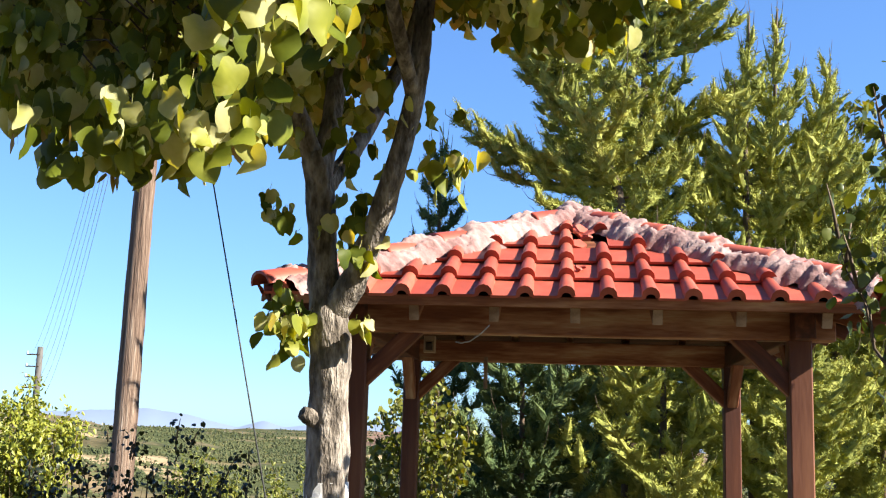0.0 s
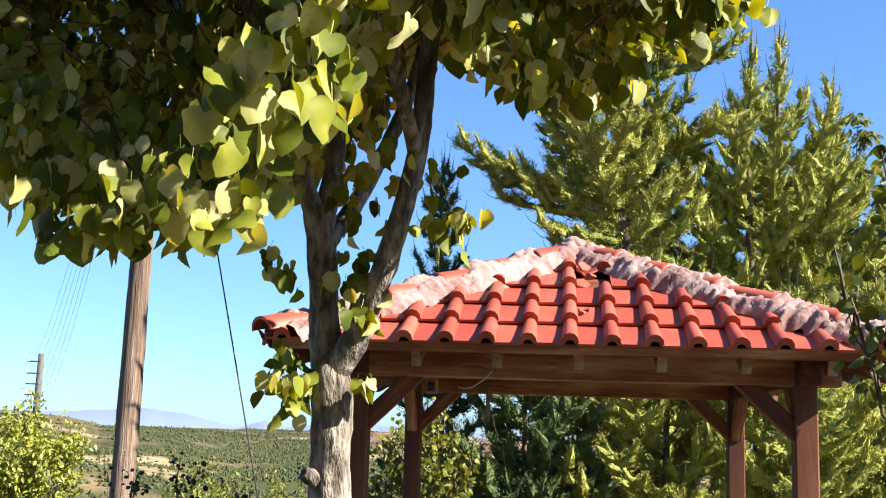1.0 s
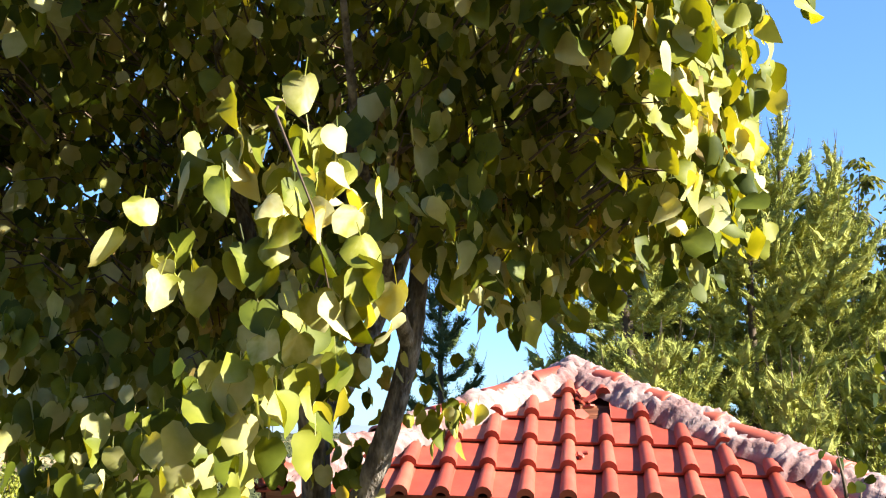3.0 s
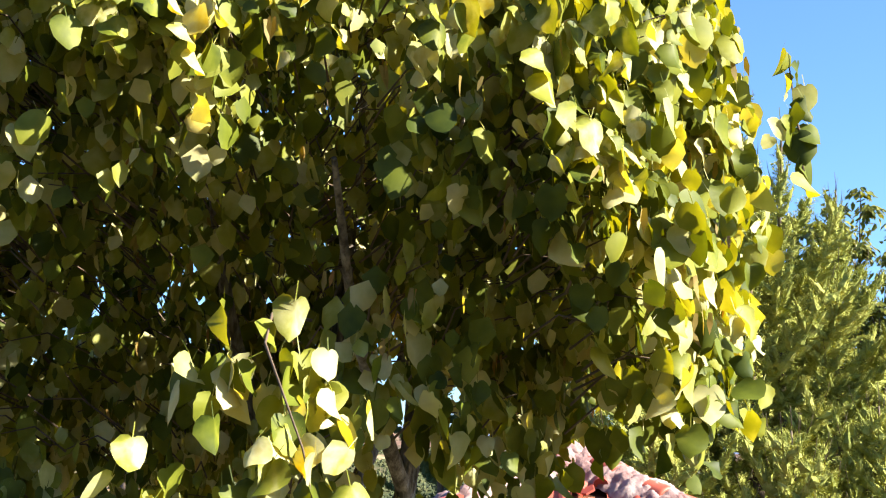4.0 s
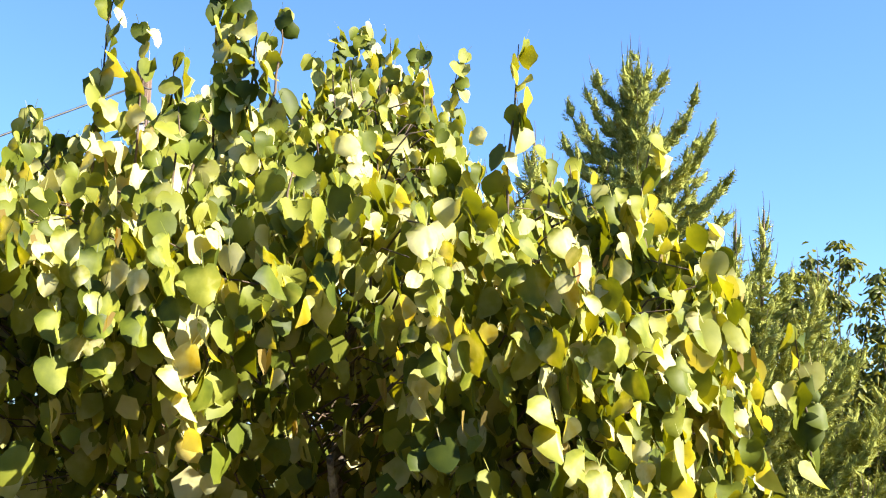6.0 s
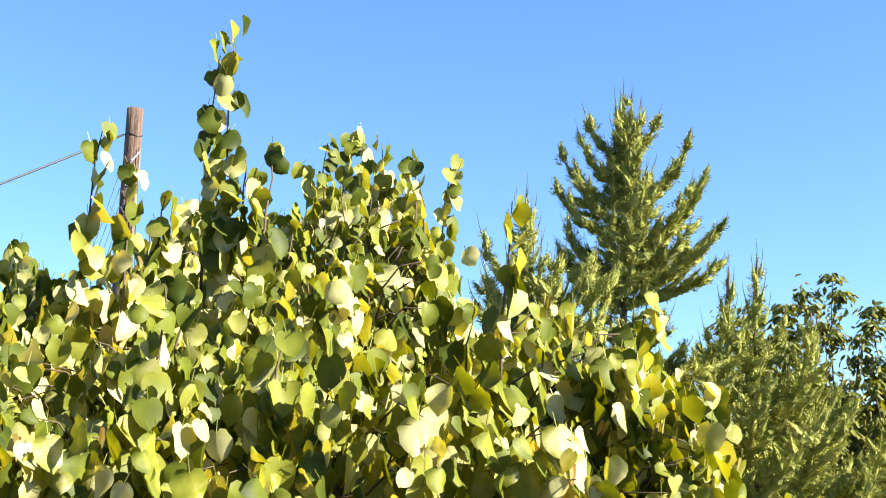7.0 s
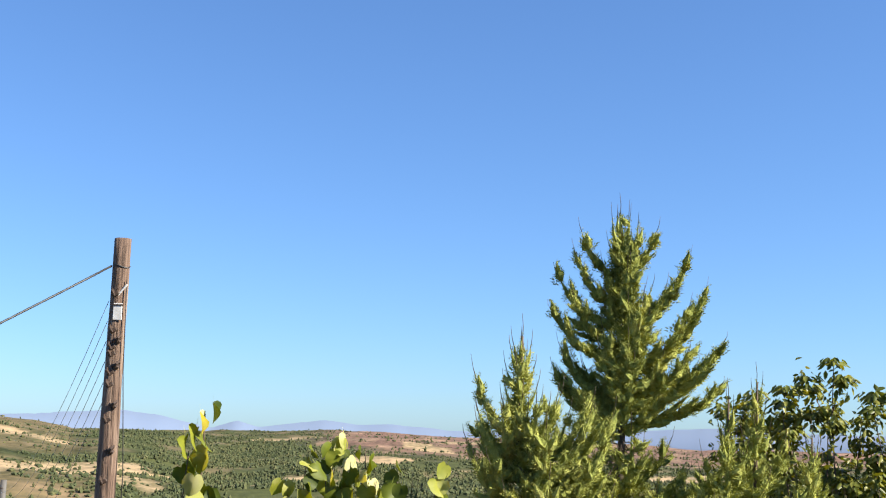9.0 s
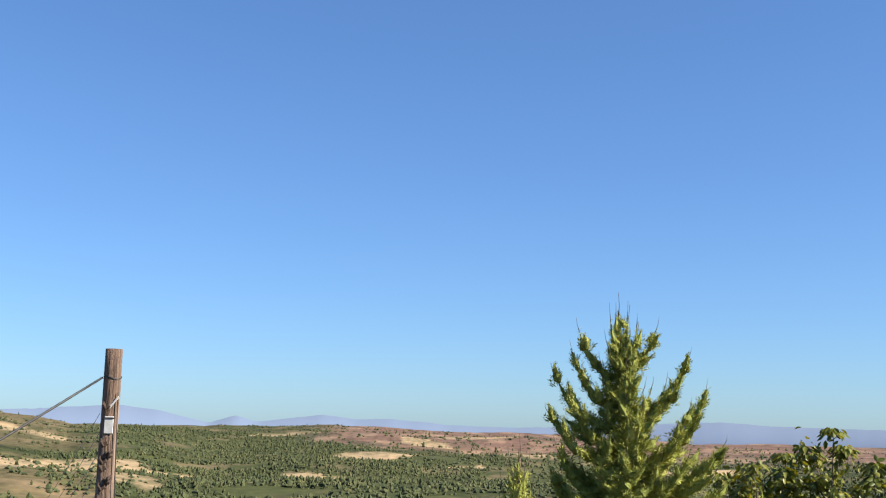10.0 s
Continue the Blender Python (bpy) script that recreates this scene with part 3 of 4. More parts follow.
# ---- the gazebo ----
YAW = -5.8
GX, GY = 0.89, 7.95
HALF_ROOF, EAVE, APEX = 1.74, 2.228, 3.01
POST = 1.29
gazebo = empty("gazebo", pose(GX, GY, 0, 0, 0, YAW), "open wooden gazebo with red clay tile roof and mortared hips", "gazebo")
SLOPE = math.atan2(APEX - EAVE, HALF_ROOF)
RUN = math.hypot(HALF_ROOF, APEX - EAVE)


def timber(name, a, b, w, h, mat=M_BEAM, parent=gazebo, label=""):
    bm, m = bar(a, b, w, h)
    ob = part(name, bm, mat, parent, label)
    ob.matrix_basis = m
    return ob


for sx in (-1, 1):
    for sy in (-1, 1):
        ob = part("post", box(0.13, 0.13, 2.118, 0.008), M_WOOD, gazebo)
        ob.matrix_basis = pose(sx * POST, sy * POST, 1.059)
for s in (-1, 1):
    timber("ring_beam", (-POST - 0.2, s * POST, 2.168), (POST + 0.2, s * POST, 2.168), 0.12, 0.17)
    timber("ring_beam", (s * POST, -POST - 0.2, 2.165), (s * POST, POST + 0.2, 2.165), 0.118, 0.166)
    for t in (-1, 1):
        timber("brace", (s * (POST - 0.02), t * POST, 1.79), (s * (POST - 0.36), t * POST, 2.12), 0.085, 0.10)
        timber("brace", (s * POST, t * (POST - 0.02), 1.79), (s * POST, t * (POST - 0.36), 2.12), 0.083, 0.10)


def side(k):
    """The frame of one roof face: x along the eave, y up the slope, z off the roof; origin in the middle of the eave."""
    return pose(0, 0, 0, 0, 0, 90 * k) @ Matrix.Translation((0, -HALF_ROOF, EAVE)) @ Matrix.Rotation(SLOPE, 4, "X")


for k in range(4):
    m = side(k)
    # sheathing boards up the slope, rafters under them
    rows = 12
    for i in range(rows):
        y0, y1 = RUN * i / rows, RUN * (i + 1) / rows - 0.004
        w0, w1 = HALF_ROOF * (1 - y0 / RUN), HALF_ROOF * (1 - y1 / RUN)
        bm = bmesh.new()
        q = [bm.verts.new(c) for c in ((-w0, y0, -0.028), (w0, y0, -0.028), (w1, y1, -0.028), (-w1, y1, -0.028), (-w0, y0, -0.01), (w0, y0, -0.01), (w1, y1, -0.01), (-w1, y1, -0.01))]
        for f in ((3, 2, 1, 0), (4, 5, 6, 7), (0, 1, 5, 4), (1, 2, 6, 5), (2, 3, 7, 6), (3, 0, 4, 7)):
            bm.faces.new([q[j] for j in f])
        ob = part("sheathing_board", bm, M_BEAM, gazebo)
        ob.matrix_basis = m
    for x in (-1.37, -0.91, -0.455, 0.0, 0.455, 0.91, 1.37):
        top = RUN * (1 - abs(x) / HALF_ROOF) - 0.06
        bm, bmat = bar((x, 0.05, -0.079), (x, max(top, 0.35), -0.079), 0.055, 0.10, 0.004)
        ob = part("rafter", bm, M_BEAM, gazebo)
        ob.matrix_basis = m @ bmat
        if k == 0:
            ob = part("rafter_end", box(0.056, 0.012, 0.101, 0.003), M_PALEWOOD, ob, "bare sawn end")
            ob.matrix_basis = Matrix.Translation((-(max(top, 0.35) - 0.05) / 2 - 0.004, 0, 0)) @ Matrix.Rotation(radians(90), 4, "Z")
    bm, bmat = bar((-HALF_ROOF + 0.02, -0.004, 0.010), (HALF_ROOF - 0.02, -0.004, 0.010), 0.022, 0.058, 0.003)
    ob = part("eave_board", bm, M_BEAM, gazebo)
    ob.matrix_basis = m @ bmat
    # hip rafter
    ob = timber("hip_rafter", pose(0, 0, 0, 0, 0, 90 * k) @ Vector((HALF_ROOF - 0.06, -HALF_ROOF + 0.06, EAVE - 0.085)), pose(0, 0, 0, 0, 0, 90 * k) @ Vector((0.04, -0.04, APEX - 0.10)), 0.06, 0.12)

# clay tiles: a flat pan and a roll, laid in courses
PITCH, COURSE, LENGTH = 0.2295, 0.372, 0.42


def tile_bm(x0, y0, face_seed):
    rng = random.Random(face_seed)
    bm = bmesh.new()
    section = []
    # pan, then the roll on the right side
    for u in (-0.118, -0.112, -0.06, -0.005, 0.02):
        section.append((u, 0.004 if u > -0.115 else 0.012))
    for a in range(7):
        t = math.pi * (1 - a / 6)
        section.append((0.074 + 0.045 * math.cos(t), 0.005 + 0.046 * math.sin(t) ** 0.9))
    rows_ = 3
    tilt = 0.028
    lift = rng.uniform(-0.002, 0.003)
    skew = rng.uniform(-0.004, 0.004)
    grid = []
    for j in range(rows_ + 1):
        v = LENGTH * j / rows_
        flare = 1.0 + 0.10 * (1 - min(1.0, v / 0.10)) if j == 0 else 1.0
        row = []
        for n_at, (u, h) in enumerate(section):
            if n_at >= 5:
                u, h = 0.074 + (u - 0.074) * (1.12 - 0.28 * v / LENGTH), h * (1.15 - 0.2 * v / LENGTH)
            row.append(bm.verts.new((x0 + u + skew * (v / LENGTH), y0 + v - 0.03, 0.018 + h * flare + tilt * (1 - v / LENGTH) + lift)))
        grid.append(row)
    low_row = []
    for n_at, vtx in enumerate(grid[0]):
        c = vtx.co
        if n_at >= 5:
            mid = Vector((x0 + 0.074, c.y, 0.036 + lift))
            low_row.append(bm.verts.new((mid.x + (c.x - mid.x) * 0.55, c.y + 0.003, mid.z + (c.z - mid.z) * 0.42)))
        else:
            low_row.append(bm.verts.new((c.x, c.y + 0.001, c.z - 0.016)))
    for j in range(rows_):
        for i in range(len(section) - 1):
            bm.faces.new((grid[j][i], grid[j][i + 1], grid[j + 1][i + 1], grid[j + 1][i]))
    for i in range(len(section) - 1):
        bm.faces.new((low_row[i], low_row[i + 1], grid[0][i + 1], grid[0][i]))
    # thickness under the lower end
    back = [bm.verts.new((vtx.co.x, vtx.co.y + 0.03, vtx.co.z - 0.006)) for vtx in low_row]
    for i in range(len(section) - 1):
        bm.faces.new((back[i], back[i + 1], low_row[i + 1], low_row[i]))
    return bm


for k in range(4):
    m = side(k)
    for row in range(6):
        y0 = row * COURSE
        for col in range(-9, 9):
            x0 = -0.125 + col * PITCH
            if abs(x0) - 0.13 > HALF_ROOF * (1 - (y0 + 0.02) / RUN):
                continue
            if k == 0 and row == 3 and col in (1,):
                continue
            bm = tile_bm(x0, y0, 1000 * k + 40 * row + col)
            for s in (-1, 1):
                nrm = Vector((s * RUN, HALF_ROOF, 0)).normalized()
                bmesh.ops.bisect_plane(bm, geom=bm.verts[:] + bm.edges[:] + bm.faces[:], plane_co=(s * (HALF_ROOF - 0.01), 0, 0), plane_no=nrm, clear_outer=True)
            if len(bm.faces) < 3:
                bm.free()
                continue
            ob = part("tile", bm, M_TILE, gazebo, smooth=True)
            ob.matrix_basis = m
            ob.data.set_sharp_from_angle(angle=radians(50))


def hip_parts(k):
    """Mortar bedding and half-round cap tiles along one hip."""
    rng = random.Random(70 + k)
    turn = pose(0, 0, 0, 0, 0, 90 * k)
    a, b = Vector((HALF_ROOF + 0.02, -HALF_ROOF - 0.02, EAVE + 0.05)), Vector((0, 0, APEX + 0.04))
    d = (b - a).normalized()
    length = (b - a).length
    sidev = d.cross(Vector((0, 0, 1))).normalized()
    up = sidev.cross(d).normalized()
    # mortar
    bm = bmesh.new()
    n_, c_ = 170, 26
    rows_ = []
    for i in range(n_ + 1):
        s = length * (0.035 + 0.965 * i / n_)
        row = []
        wide = 0.205 + 0.075 * noise.noise(Vector((s * 5.0, k * 7.0, 0))) + 0.04 * noise.noise(Vector((s * 17.0, k * 7.0, 2)))
        for j in range(c_ + 1):
            u = -1 + 2 * j / c_
            p = a + d * s
            q = p + sidev * u * wide
            h = 0.095 * (1 - u ** 4) - abs(u) * wide * 0.36 + 0.004
            big = noise.noise(Vector((s * 4.0, u * 1.3, 3.0 + k)))
            tiny = noise.noise(Vector((s * 22, u * 5.0, 9.0 + k)))
            crack = 1 - min(1.0, abs(noise.noise(Vector((s * 9, u * 2.6, 20.0 + k)))) * 7)
            h += 0.048 * big * (1 - u ** 4) + 0.020 * tiny + 0.007 * noise.noise(Vector((s * 45, u * 9.0, 5.0 + k))) - 0.020 * crack
            row.append(bm.verts.new(turn @ (q + up * h)))
        rows_.append(row)
    for i in range(n_):
        for j in range(c_):
            bm.faces.new((rows_[i][j], rows_[i][j + 1], rows_[i + 1][j + 1], rows_[i + 1][j]))
    part("hip_mortar", bm, M_MORTAR, gazebo, "rough pink-white mortar", smooth=True)
    # caps
    count = 6
    for i in range(count):
        s0 = length * i / count - 0.02
        s1 = s0 + length / count + 0.05
        bm = bmesh.new()
        rows_ = []
        for s, r, lift in ((s0, 0.105, 0.038), (s0 + 0.03, 0.102, 0.037), (s1, 0.082, 0.016)):
            row = []
            for j in range(11):
                t = math.pi * j / 10
                row.append(bm.verts.new(turn @ (a + d * s + sidev * r * math.cos(t) + up * (r * 0.78 * math.sin(t) + lift - 0.012))))
            rows_.append(row)
        inner = [bm.verts.new(turn @ (a + d * s0 + sidev * 0.088 * math.cos(math.pi * j / 10) + up * (0.088 * 0.76 * math.sin(math.pi * j / 10) + 0.024))) for j in range(11)]
        for r0, r1 in ((inner, rows_[0]), (rows_[0], rows_[1]), (rows_[1], rows_[2])):
            for j in range(10):
                bm.faces.new((r0[j], r0[j + 1], r1[j + 1], r1[j]))
        part("hip_tile", bm, M_TILE, gazebo, smooth=True)


for k in range(4):
    hip_parts(k)
# lumps of mortar at the peak and along the near hip
rng = random.Random(12)


def lump(p, r, squash):
    bm = bmesh.new()
    bmesh.ops.create_icosphere(bm, subdivisions=3, radius=1.0)
    o = rng.uniform(0, 50)
    for vtx in bm.verts:
        c = vtx.co.copy()
        vtx.co = c * (1 + 0.28 * noise.noise(c * 1.7 + Vector((o, 0, 0))) + 0.10 * noise.noise(c * 5 + Vector((0, o, 0))))
        vtx.co.z *= squash
        vtx.co = vtx.co * r + Vector(p)
    part("mortar_lump", bm, M_MORTAR, gazebo, smooth=True)


lump((0, -0.02, APEX + 0.05), 0.13, 0.75)
for s, off in ((0.12, 0.03), (0.30, 0.0), (0.46, 0.02), (0.64, 0.0), (0.80, 0.02)):
    lump((HALF_ROOF * s + off, -HALF_ROOF * s, APEX + 0.045 + (EAVE - APEX) * s), 0.07, 0.7)


def shard(p, turn, size):
    bm = bmesh.new()
    pts = [(-0.5, -0.3), (0.1, -0.5), (0.55, -0.1), (0.2, 0.45), (-0.35, 0.35)]
    lo = [bm.verts.new((x * size, y * size, 0)) for x, y in pts]
    hi = [bm.verts.new((x * size * 0.95, y * size * 0.95, 0.014)) for x, y in pts]
    bm.faces.new(lo[::-1])
    bm.faces.new(hi)
    for i in range(5):
        bm.faces.new((lo[i], lo[(i + 1) % 5], hi[(i + 1) % 5], hi[i]))
    ob = part("tile_shard", bm, M_TILE, gazebo, "broken piece of clay tile")
    ob.matrix_basis = side(0) @ Matrix.Translation(p) @ turn


for x, y, z, rx, ry, rz, s in ((0.03, 1.16, 0.035, 25, 10, 20, 0.10), (0.08, 1.25, 0.05, -20, 30, 70, 0.09), (0.02, 1.33, 0.06, 40, -15, 140, 0.08), (0.09, 1.38, 0.05, 10, 20, 200, 0.12), (0.05, 1.45, 0.06, -30, 10, 260, 0.11), (0.015, 0.53, 0.05, 20, 25, 30, 0.05), (0.05, 0.56, 0.045, -15, 10, 100, 0.045), (0.03, 0.50, 0.045, 5, 35, 170, 0.035)):
    shard((x, y, z), pose(0, 0, 0, rx, ry, rz), s)


def of_gazebo(x, y, z):
    return gazebo.matrix_basis.inverted() @ Vector((x, y, z))


v, f = tube([of_gazebo(*p) for p in ((0.245, 6.33, 2.105), (0.20, 6.38, 2.06), (0.14, 6.45, 2.02), (0.09, 6.5, 2.012), (0.06, 6.52, 2.02))], [0.004] * 5, 5)
piece("loose_wire", mesh_from("loose_wire", v, f, M_WIRE), gazebo, "pale loose wire end")
timber("hanging_lath", of_gazebo(0.335, 9.2, 2.12), of_gazebo(0.335, 9.2, 1.86), 0.05, 0.03, M_PALEWOOD)
ob = part("lamp_bracket", box(0.075, 0.05, 0.11, 0.004), M_PALEWOOD, gazebo, "small pale wooden lamp bracket")
ob.matrix_basis = Matrix.Translation(of_gazebo(-0.1, 7.3, 2.06))
ob2 = part("lamp_socket", box(0.045, 0.03, 0.05, 0.004), M_IRON, ob, "dark socket")
ob2.matrix_basis = Matrix.Translation((0, -0.035, -0.015))


# ---- the poles and their wires ----
def cable(name, a, b, sag, r, mat, label, parent=None, n=14):
    a, b = Vector(a), Vector(b)
    pts = [a.lerp(b, i / n) + Vector((0, 0, -4 * sag * (i / n) * (1 - i / n))) for i in range(n + 1)]
    o = a if parent is None else Vector((0, 0, 0))
    v, f = tube([p - o for p in pts], [r] * (n + 1), 6)
    ob = piece(name, mesh_from(name, v, f, mat), parent)
    if parent is None:
        ob.location = a
        tagged(ob, label, "cable")
    return ob


def main_pole():
    rng = random.Random(31)
    pole = empty("utility_pole", pose(-3.605, 13.3, 0), "weathered brown wooden utility pole with a white plate and wires", "utility pole")
    pts, rad = [], []
    for i in range(34):
        z = -0.3 + 8.91 * i / 33
        pts.append((0.006 * z - 0.105 + 0.014 * noise.noise(Vector((0, 0, z))), 0.0, z))
        rad.append(0.148 - 0.006 * z)
    v, f = tube(pts, rad, 16, 0.05, rng)
    piece("shaft", mesh_from("shaft", v, f, M_POLE), pole)
    bm = box(0.105, 0.012, 0.20, 0.004, pose(-0.035, -0.105, 7.72))
    part("plate", bm, M_PAPER, pole, "white sheet plate")
    part("plate_band", box(0.125, 0.016, 0.014, 0.003, pose(-0.035, -0.112, 7.80)), M_IRON, pole, "dark wire band over the plate")
    part("strap", box(0.022, 0.012, 0.17, 0.003, pose(0.005, -0.092, 7.98, 0, 38, 0)), M_PAPER, pole, "white diagonal strap")
    for z, s in ((7.93, -1), (7.50, -1), (7.38, 1), (7.30, -1), (7.22, -1), (7.08, 1), (7.0, -1), (6.86, -1), (6.62, 1), (6.45, -1), (6.1, 1), (5.75, -1)):
        # a bent staple: a foot on the wood and a prong that stands off
        bm = box(0.085, 0.06, 0.042, 0.008, pose(-0.045 + s * 0.028, -0.10, z, 20, 32 * s, 10))
        prong = box(0.022, 0.09, 0.075, 0.005, pose(-0.045 + s * 0.05, -0.125, z + 0.018, 30, 25 * s, 0))
        q = bpy.data.meshes.new("prong")
        prong.to_mesh(q)
        bm.from_mesh(q)
        part("bracket", bm, M_IRON, pole)
    v, f = tube([(-0.05 + 0.097 * math.cos(a), 0.097 * math.sin(a), 8.27 + 0.02 * math.sin(a * 2)) for a in [2 * math.pi * i / 20 for i in range(21)]], [0.009] * 21, 6)
    piece("clamp_wire", mesh_from("clamp_wire", v, f, M_CABLE), pole)
    # loose cable down the side
    pts = [(0.045, -0.08, 8.1), (0.06, -0.09, 7.6), (0.07, -0.08, 7.0), (0.10, -0.05, 6.4), (0.13, -0.03, 5.8), (0.12, -0.03, 5.2)]
    v, f = tube(pts, [0.006] * 6, 5)
    piece("loose_cable", mesh_from("loose_cable", v, f, M_CABLE), pole)
    return pole


main_pole()
cable("service_cable", (-3.76, 13.25, 8.27), (-7.6, 8.95, 5.0), 0.05, 0.014, M_CABLE, "thick dark twisted service cable hung from the wooden pole")
for i in range(6):
    cable("overhead_wire", (-3.78, 13.3, 7.85 - 0.24 * i), (-15.75 + 0.12 * i, 43.0, 3.95 - 0.30 * i), 0.9, 0.004, M_WIRE, "thin bare overhead wire between two poles")


def far_pole():
    pole = empty("far_utility_pole", pose(-15.45, 43, 0), "distant thin grey utility pole with insulator arms", "utility pole")
    v, f = tube([(0, 0, -6), (0, 0, 0), (0.0, 0, 2.0), (0.02, 0, 4.25)], [0.16, 0.14, 0.125, 0.11], 10)
    piece("shaft", mesh_from("shaft", v, f, M_GREYPOLE), pole)
    for z in (3.95, 3.5, 3.1, 2.7):
        bm = box(0.5, 0.05, 0.05, 0.01, pose(-0.2, -0.1, z))
        part("arm", bm, M_IRON, pole)
        bm = box(0.07, 0.07, 0.12, 0.02, pose(-0.42, -0.1, z + 0.06))
        part("insulator", bm, M_PAPER, pole)


far_pole()
cable("hanging_cable", (-1.42, 6.0, 3.38), (-0.65, 6.0, 0.0), 0.0, 0.0045, M_CABLE, "dark thin cable hanging down beside the tree")


# ---- conifers ----
def spray_shape(rng, blades):
    """A brush of scale-leaved shoots: narrow blades that fan out a little round an axis along +z."""
    verts, faces = [], []
    for k in range(blades):
        h = (k + 0.5) / blades
        a = k * 2.39996 + rng.uniform(-0.4, 0.4)
        o = Vector((math.cos(a), math.sin(a), 0))
        root = o * rng.uniform(0.04, 0.20) + Vector((0, 0, 0.6 * h - 0.15))
        d = (o * rng.uniform(0.4, 1.2) + Vector((0, 0, 1))).normalized()
        w = d.cross(Vector((rng.uniform(-1, 1), rng.uniform(-1, 1), rng.uniform(-1, 1)))).normalized() * rng.uniform(0.032, 0.06)
        reach = rng.uniform(0.18, 0.36)
        i = len(verts)
        verts += [root + w, root + d * reach, root - w]
        faces.append((i, i + 1, i + 2))
    return np.array([tuple(v) for v in verts]), faces


def plume(path, r0, r1, start, rng):
    """The close, lumpy body of a leafy bough as (verts, faces)."""
    n = len(path) - 1
    length = sum((path[i + 1] - path[i]).length for i in range(n))
    rings = max(4, int(length / 0.055))
    pts, rad = [], []
    for k in range(rings + 1):
        s = start + (1.0 - start) * k / rings
        i = min(n - 1, int(s * n))
        pts.append(path[i].lerp(path[i + 1], s * n - i))
        ends = min(1.0, 0.35 + 3 * k / rings, 0.25 + 2.2 * (rings - k) / rings)
        rad.append((r0 + (r1 - r0) * s) * ends * rng.uniform(0.7, 1.25))
    return tube(pts, rad, 7, 0.38, rng)


def turn_to(d, spin):
    q = Vector(d).to_track_quat("Z", "Y").to_matrix()
    return q @ Matrix.Rotation(spin, 3, "Z")


def cypress(x, y, tall, reach, seed, label, mat=None, boughs=60, low=0.08, arms=(), size=0.16, density=1.0, rise=0.8, taper=0.8, gaps=(), fat=1.0, spire=0.0, sweep=0.0, core=30, group=""):
    """A cypress: a trunk and upswept boughs, each clothed in tufts on its axis and its branchlets.
    arms: long boughs of their own (height at the trunk, degrees, reach, height of the tip)."""
    rng = random.Random(seed)
    tree = empty("cypress_tree", pose(x, y, 0), label, "tree", group)

    def axis(z):
        # a sweeping stem starts to one side and comes upright higher up
        return sweep * (1 - smooth_step(3.9, 6.1, z)) + 0.04 * math.sin(z)

    pts = [(axis(z), 0.03 * math.cos(z * 1.3), z) for z in [tall * i / 12 for i in range(13)]]
    v, f = tube(pts, [0.010 + 0.013 * tall * (1 - i / 12) for i in range(13)], 9, 0.08, rng)
    piece("trunk", mesh_from("trunk", v, f, M_TWIG), tree)
    shapes = [spray_shape(rng, 12) for _ in range(10)]
    wood, placed, bodies = [], [], []

    def clothe(path, r0, r1, per_metre, start):
        bodies.append(plume(path, 0.85 * r0, 0.6 * r1 + 0.006, start, rng))
        n = len(path) - 1
        length = sum((path[i + 1] - path[i]).length for i in range(n))
        steps = max(4, int(length * per_metre * density))
        for k in range(steps):
            s = start + (1.03 - start) * (k + rng.random()) / steps
            i = min(n - 1, int(s * n))
            p = path[i].lerp(path[i + 1], s * n - i)
            d = (path[i + 1] - path[i]).normalized()
            rad = (r0 + (r1 - r0) * s) * rng.uniform(0.55, 1.0)
            off = Vector((rng.gauss(0, 1), rng.gauss(0, 1), rng.gauss(0, 0.8))).normalized()
            placed.append((rng.randrange(10), p + off * rad, turn_to(d * 0.8 + off * 0.8 + Vector((0, 0, 0.5)), rng.uniform(0, 6.3)), size * rng.uniform(0.75, 1.2) * (1.15 - 0.78 * s)))

    def bough(z, ang, out, top):
        root = Vector((axis(z), 0, z))
        o = Vector((math.cos(ang), math.sin(ang), 0))
        side = Vector((-o.y, o.x, 0))
        sway = rng.uniform(-0.12, 0.12) * out
        up = top - z
        path = []
        for i in range(8):
            s = i / 7
            path.append(root + o * out * (1.35 * s - 0.35 * s * s) + side * sway * math.sin(3 * s) + Vector((0, 0, up * (0.25 * s + 0.75 * s ** 2.2))))
        reach_len = math.hypot(out, up)
        wood.append(tube(path, [max(0.004, 0.014 * reach_len * (1 - i / 8)) for i in range(8)], 4))
        end = (path[7] - path[6]).normalized()
        wood.append(tube([path[7], path[7] + end * 0.10, path[7] + end * rng.uniform(0.10, 0.20) + Vector((0, 0, 0.06))], [0.006, 0.004, 0.002], 3))
        start = 0.06 if reach_len > 0.6 else 0.02
        clothe(path, 0.080 * fat * min(1.0, 0.4 + reach_len * 0.6), 0.014, 62, start)
        # branchlets to both sides, ascending
        count = int(reach_len * 6) if reach_len > 0.4 else 0
        for k in range(count):
            s = 0.2 + 0.72 * (k + rng.random()) / max(1, count)
            i = min(6, int(s * 7))
            p = path[i].lerp(path[i + 1], s * 7 - i)
            d = (path[i + 1] - path[i]).normalized()
            g = d * 0.75 + side * (1 if k % 2 else -1) * rng.uniform(0.4, 1.0) + Vector((0, 0, rng.uniform(-0.15, 0.75)))
            q = p + g.normalized() * (0.09 + 0.29 * reach_len * (1 - 0.55 * s)) * rng.uniform(0.6, 1.15) * fat
            m = p.lerp(q, 0.55) - Vector((0, 0, 0.02))
            wood.append(tube([p, m, q], [0.006, 0.004, 0.002], 3))
            clothe([p, m, q], 0.062 * fat, 0.020, 76, 0.1)

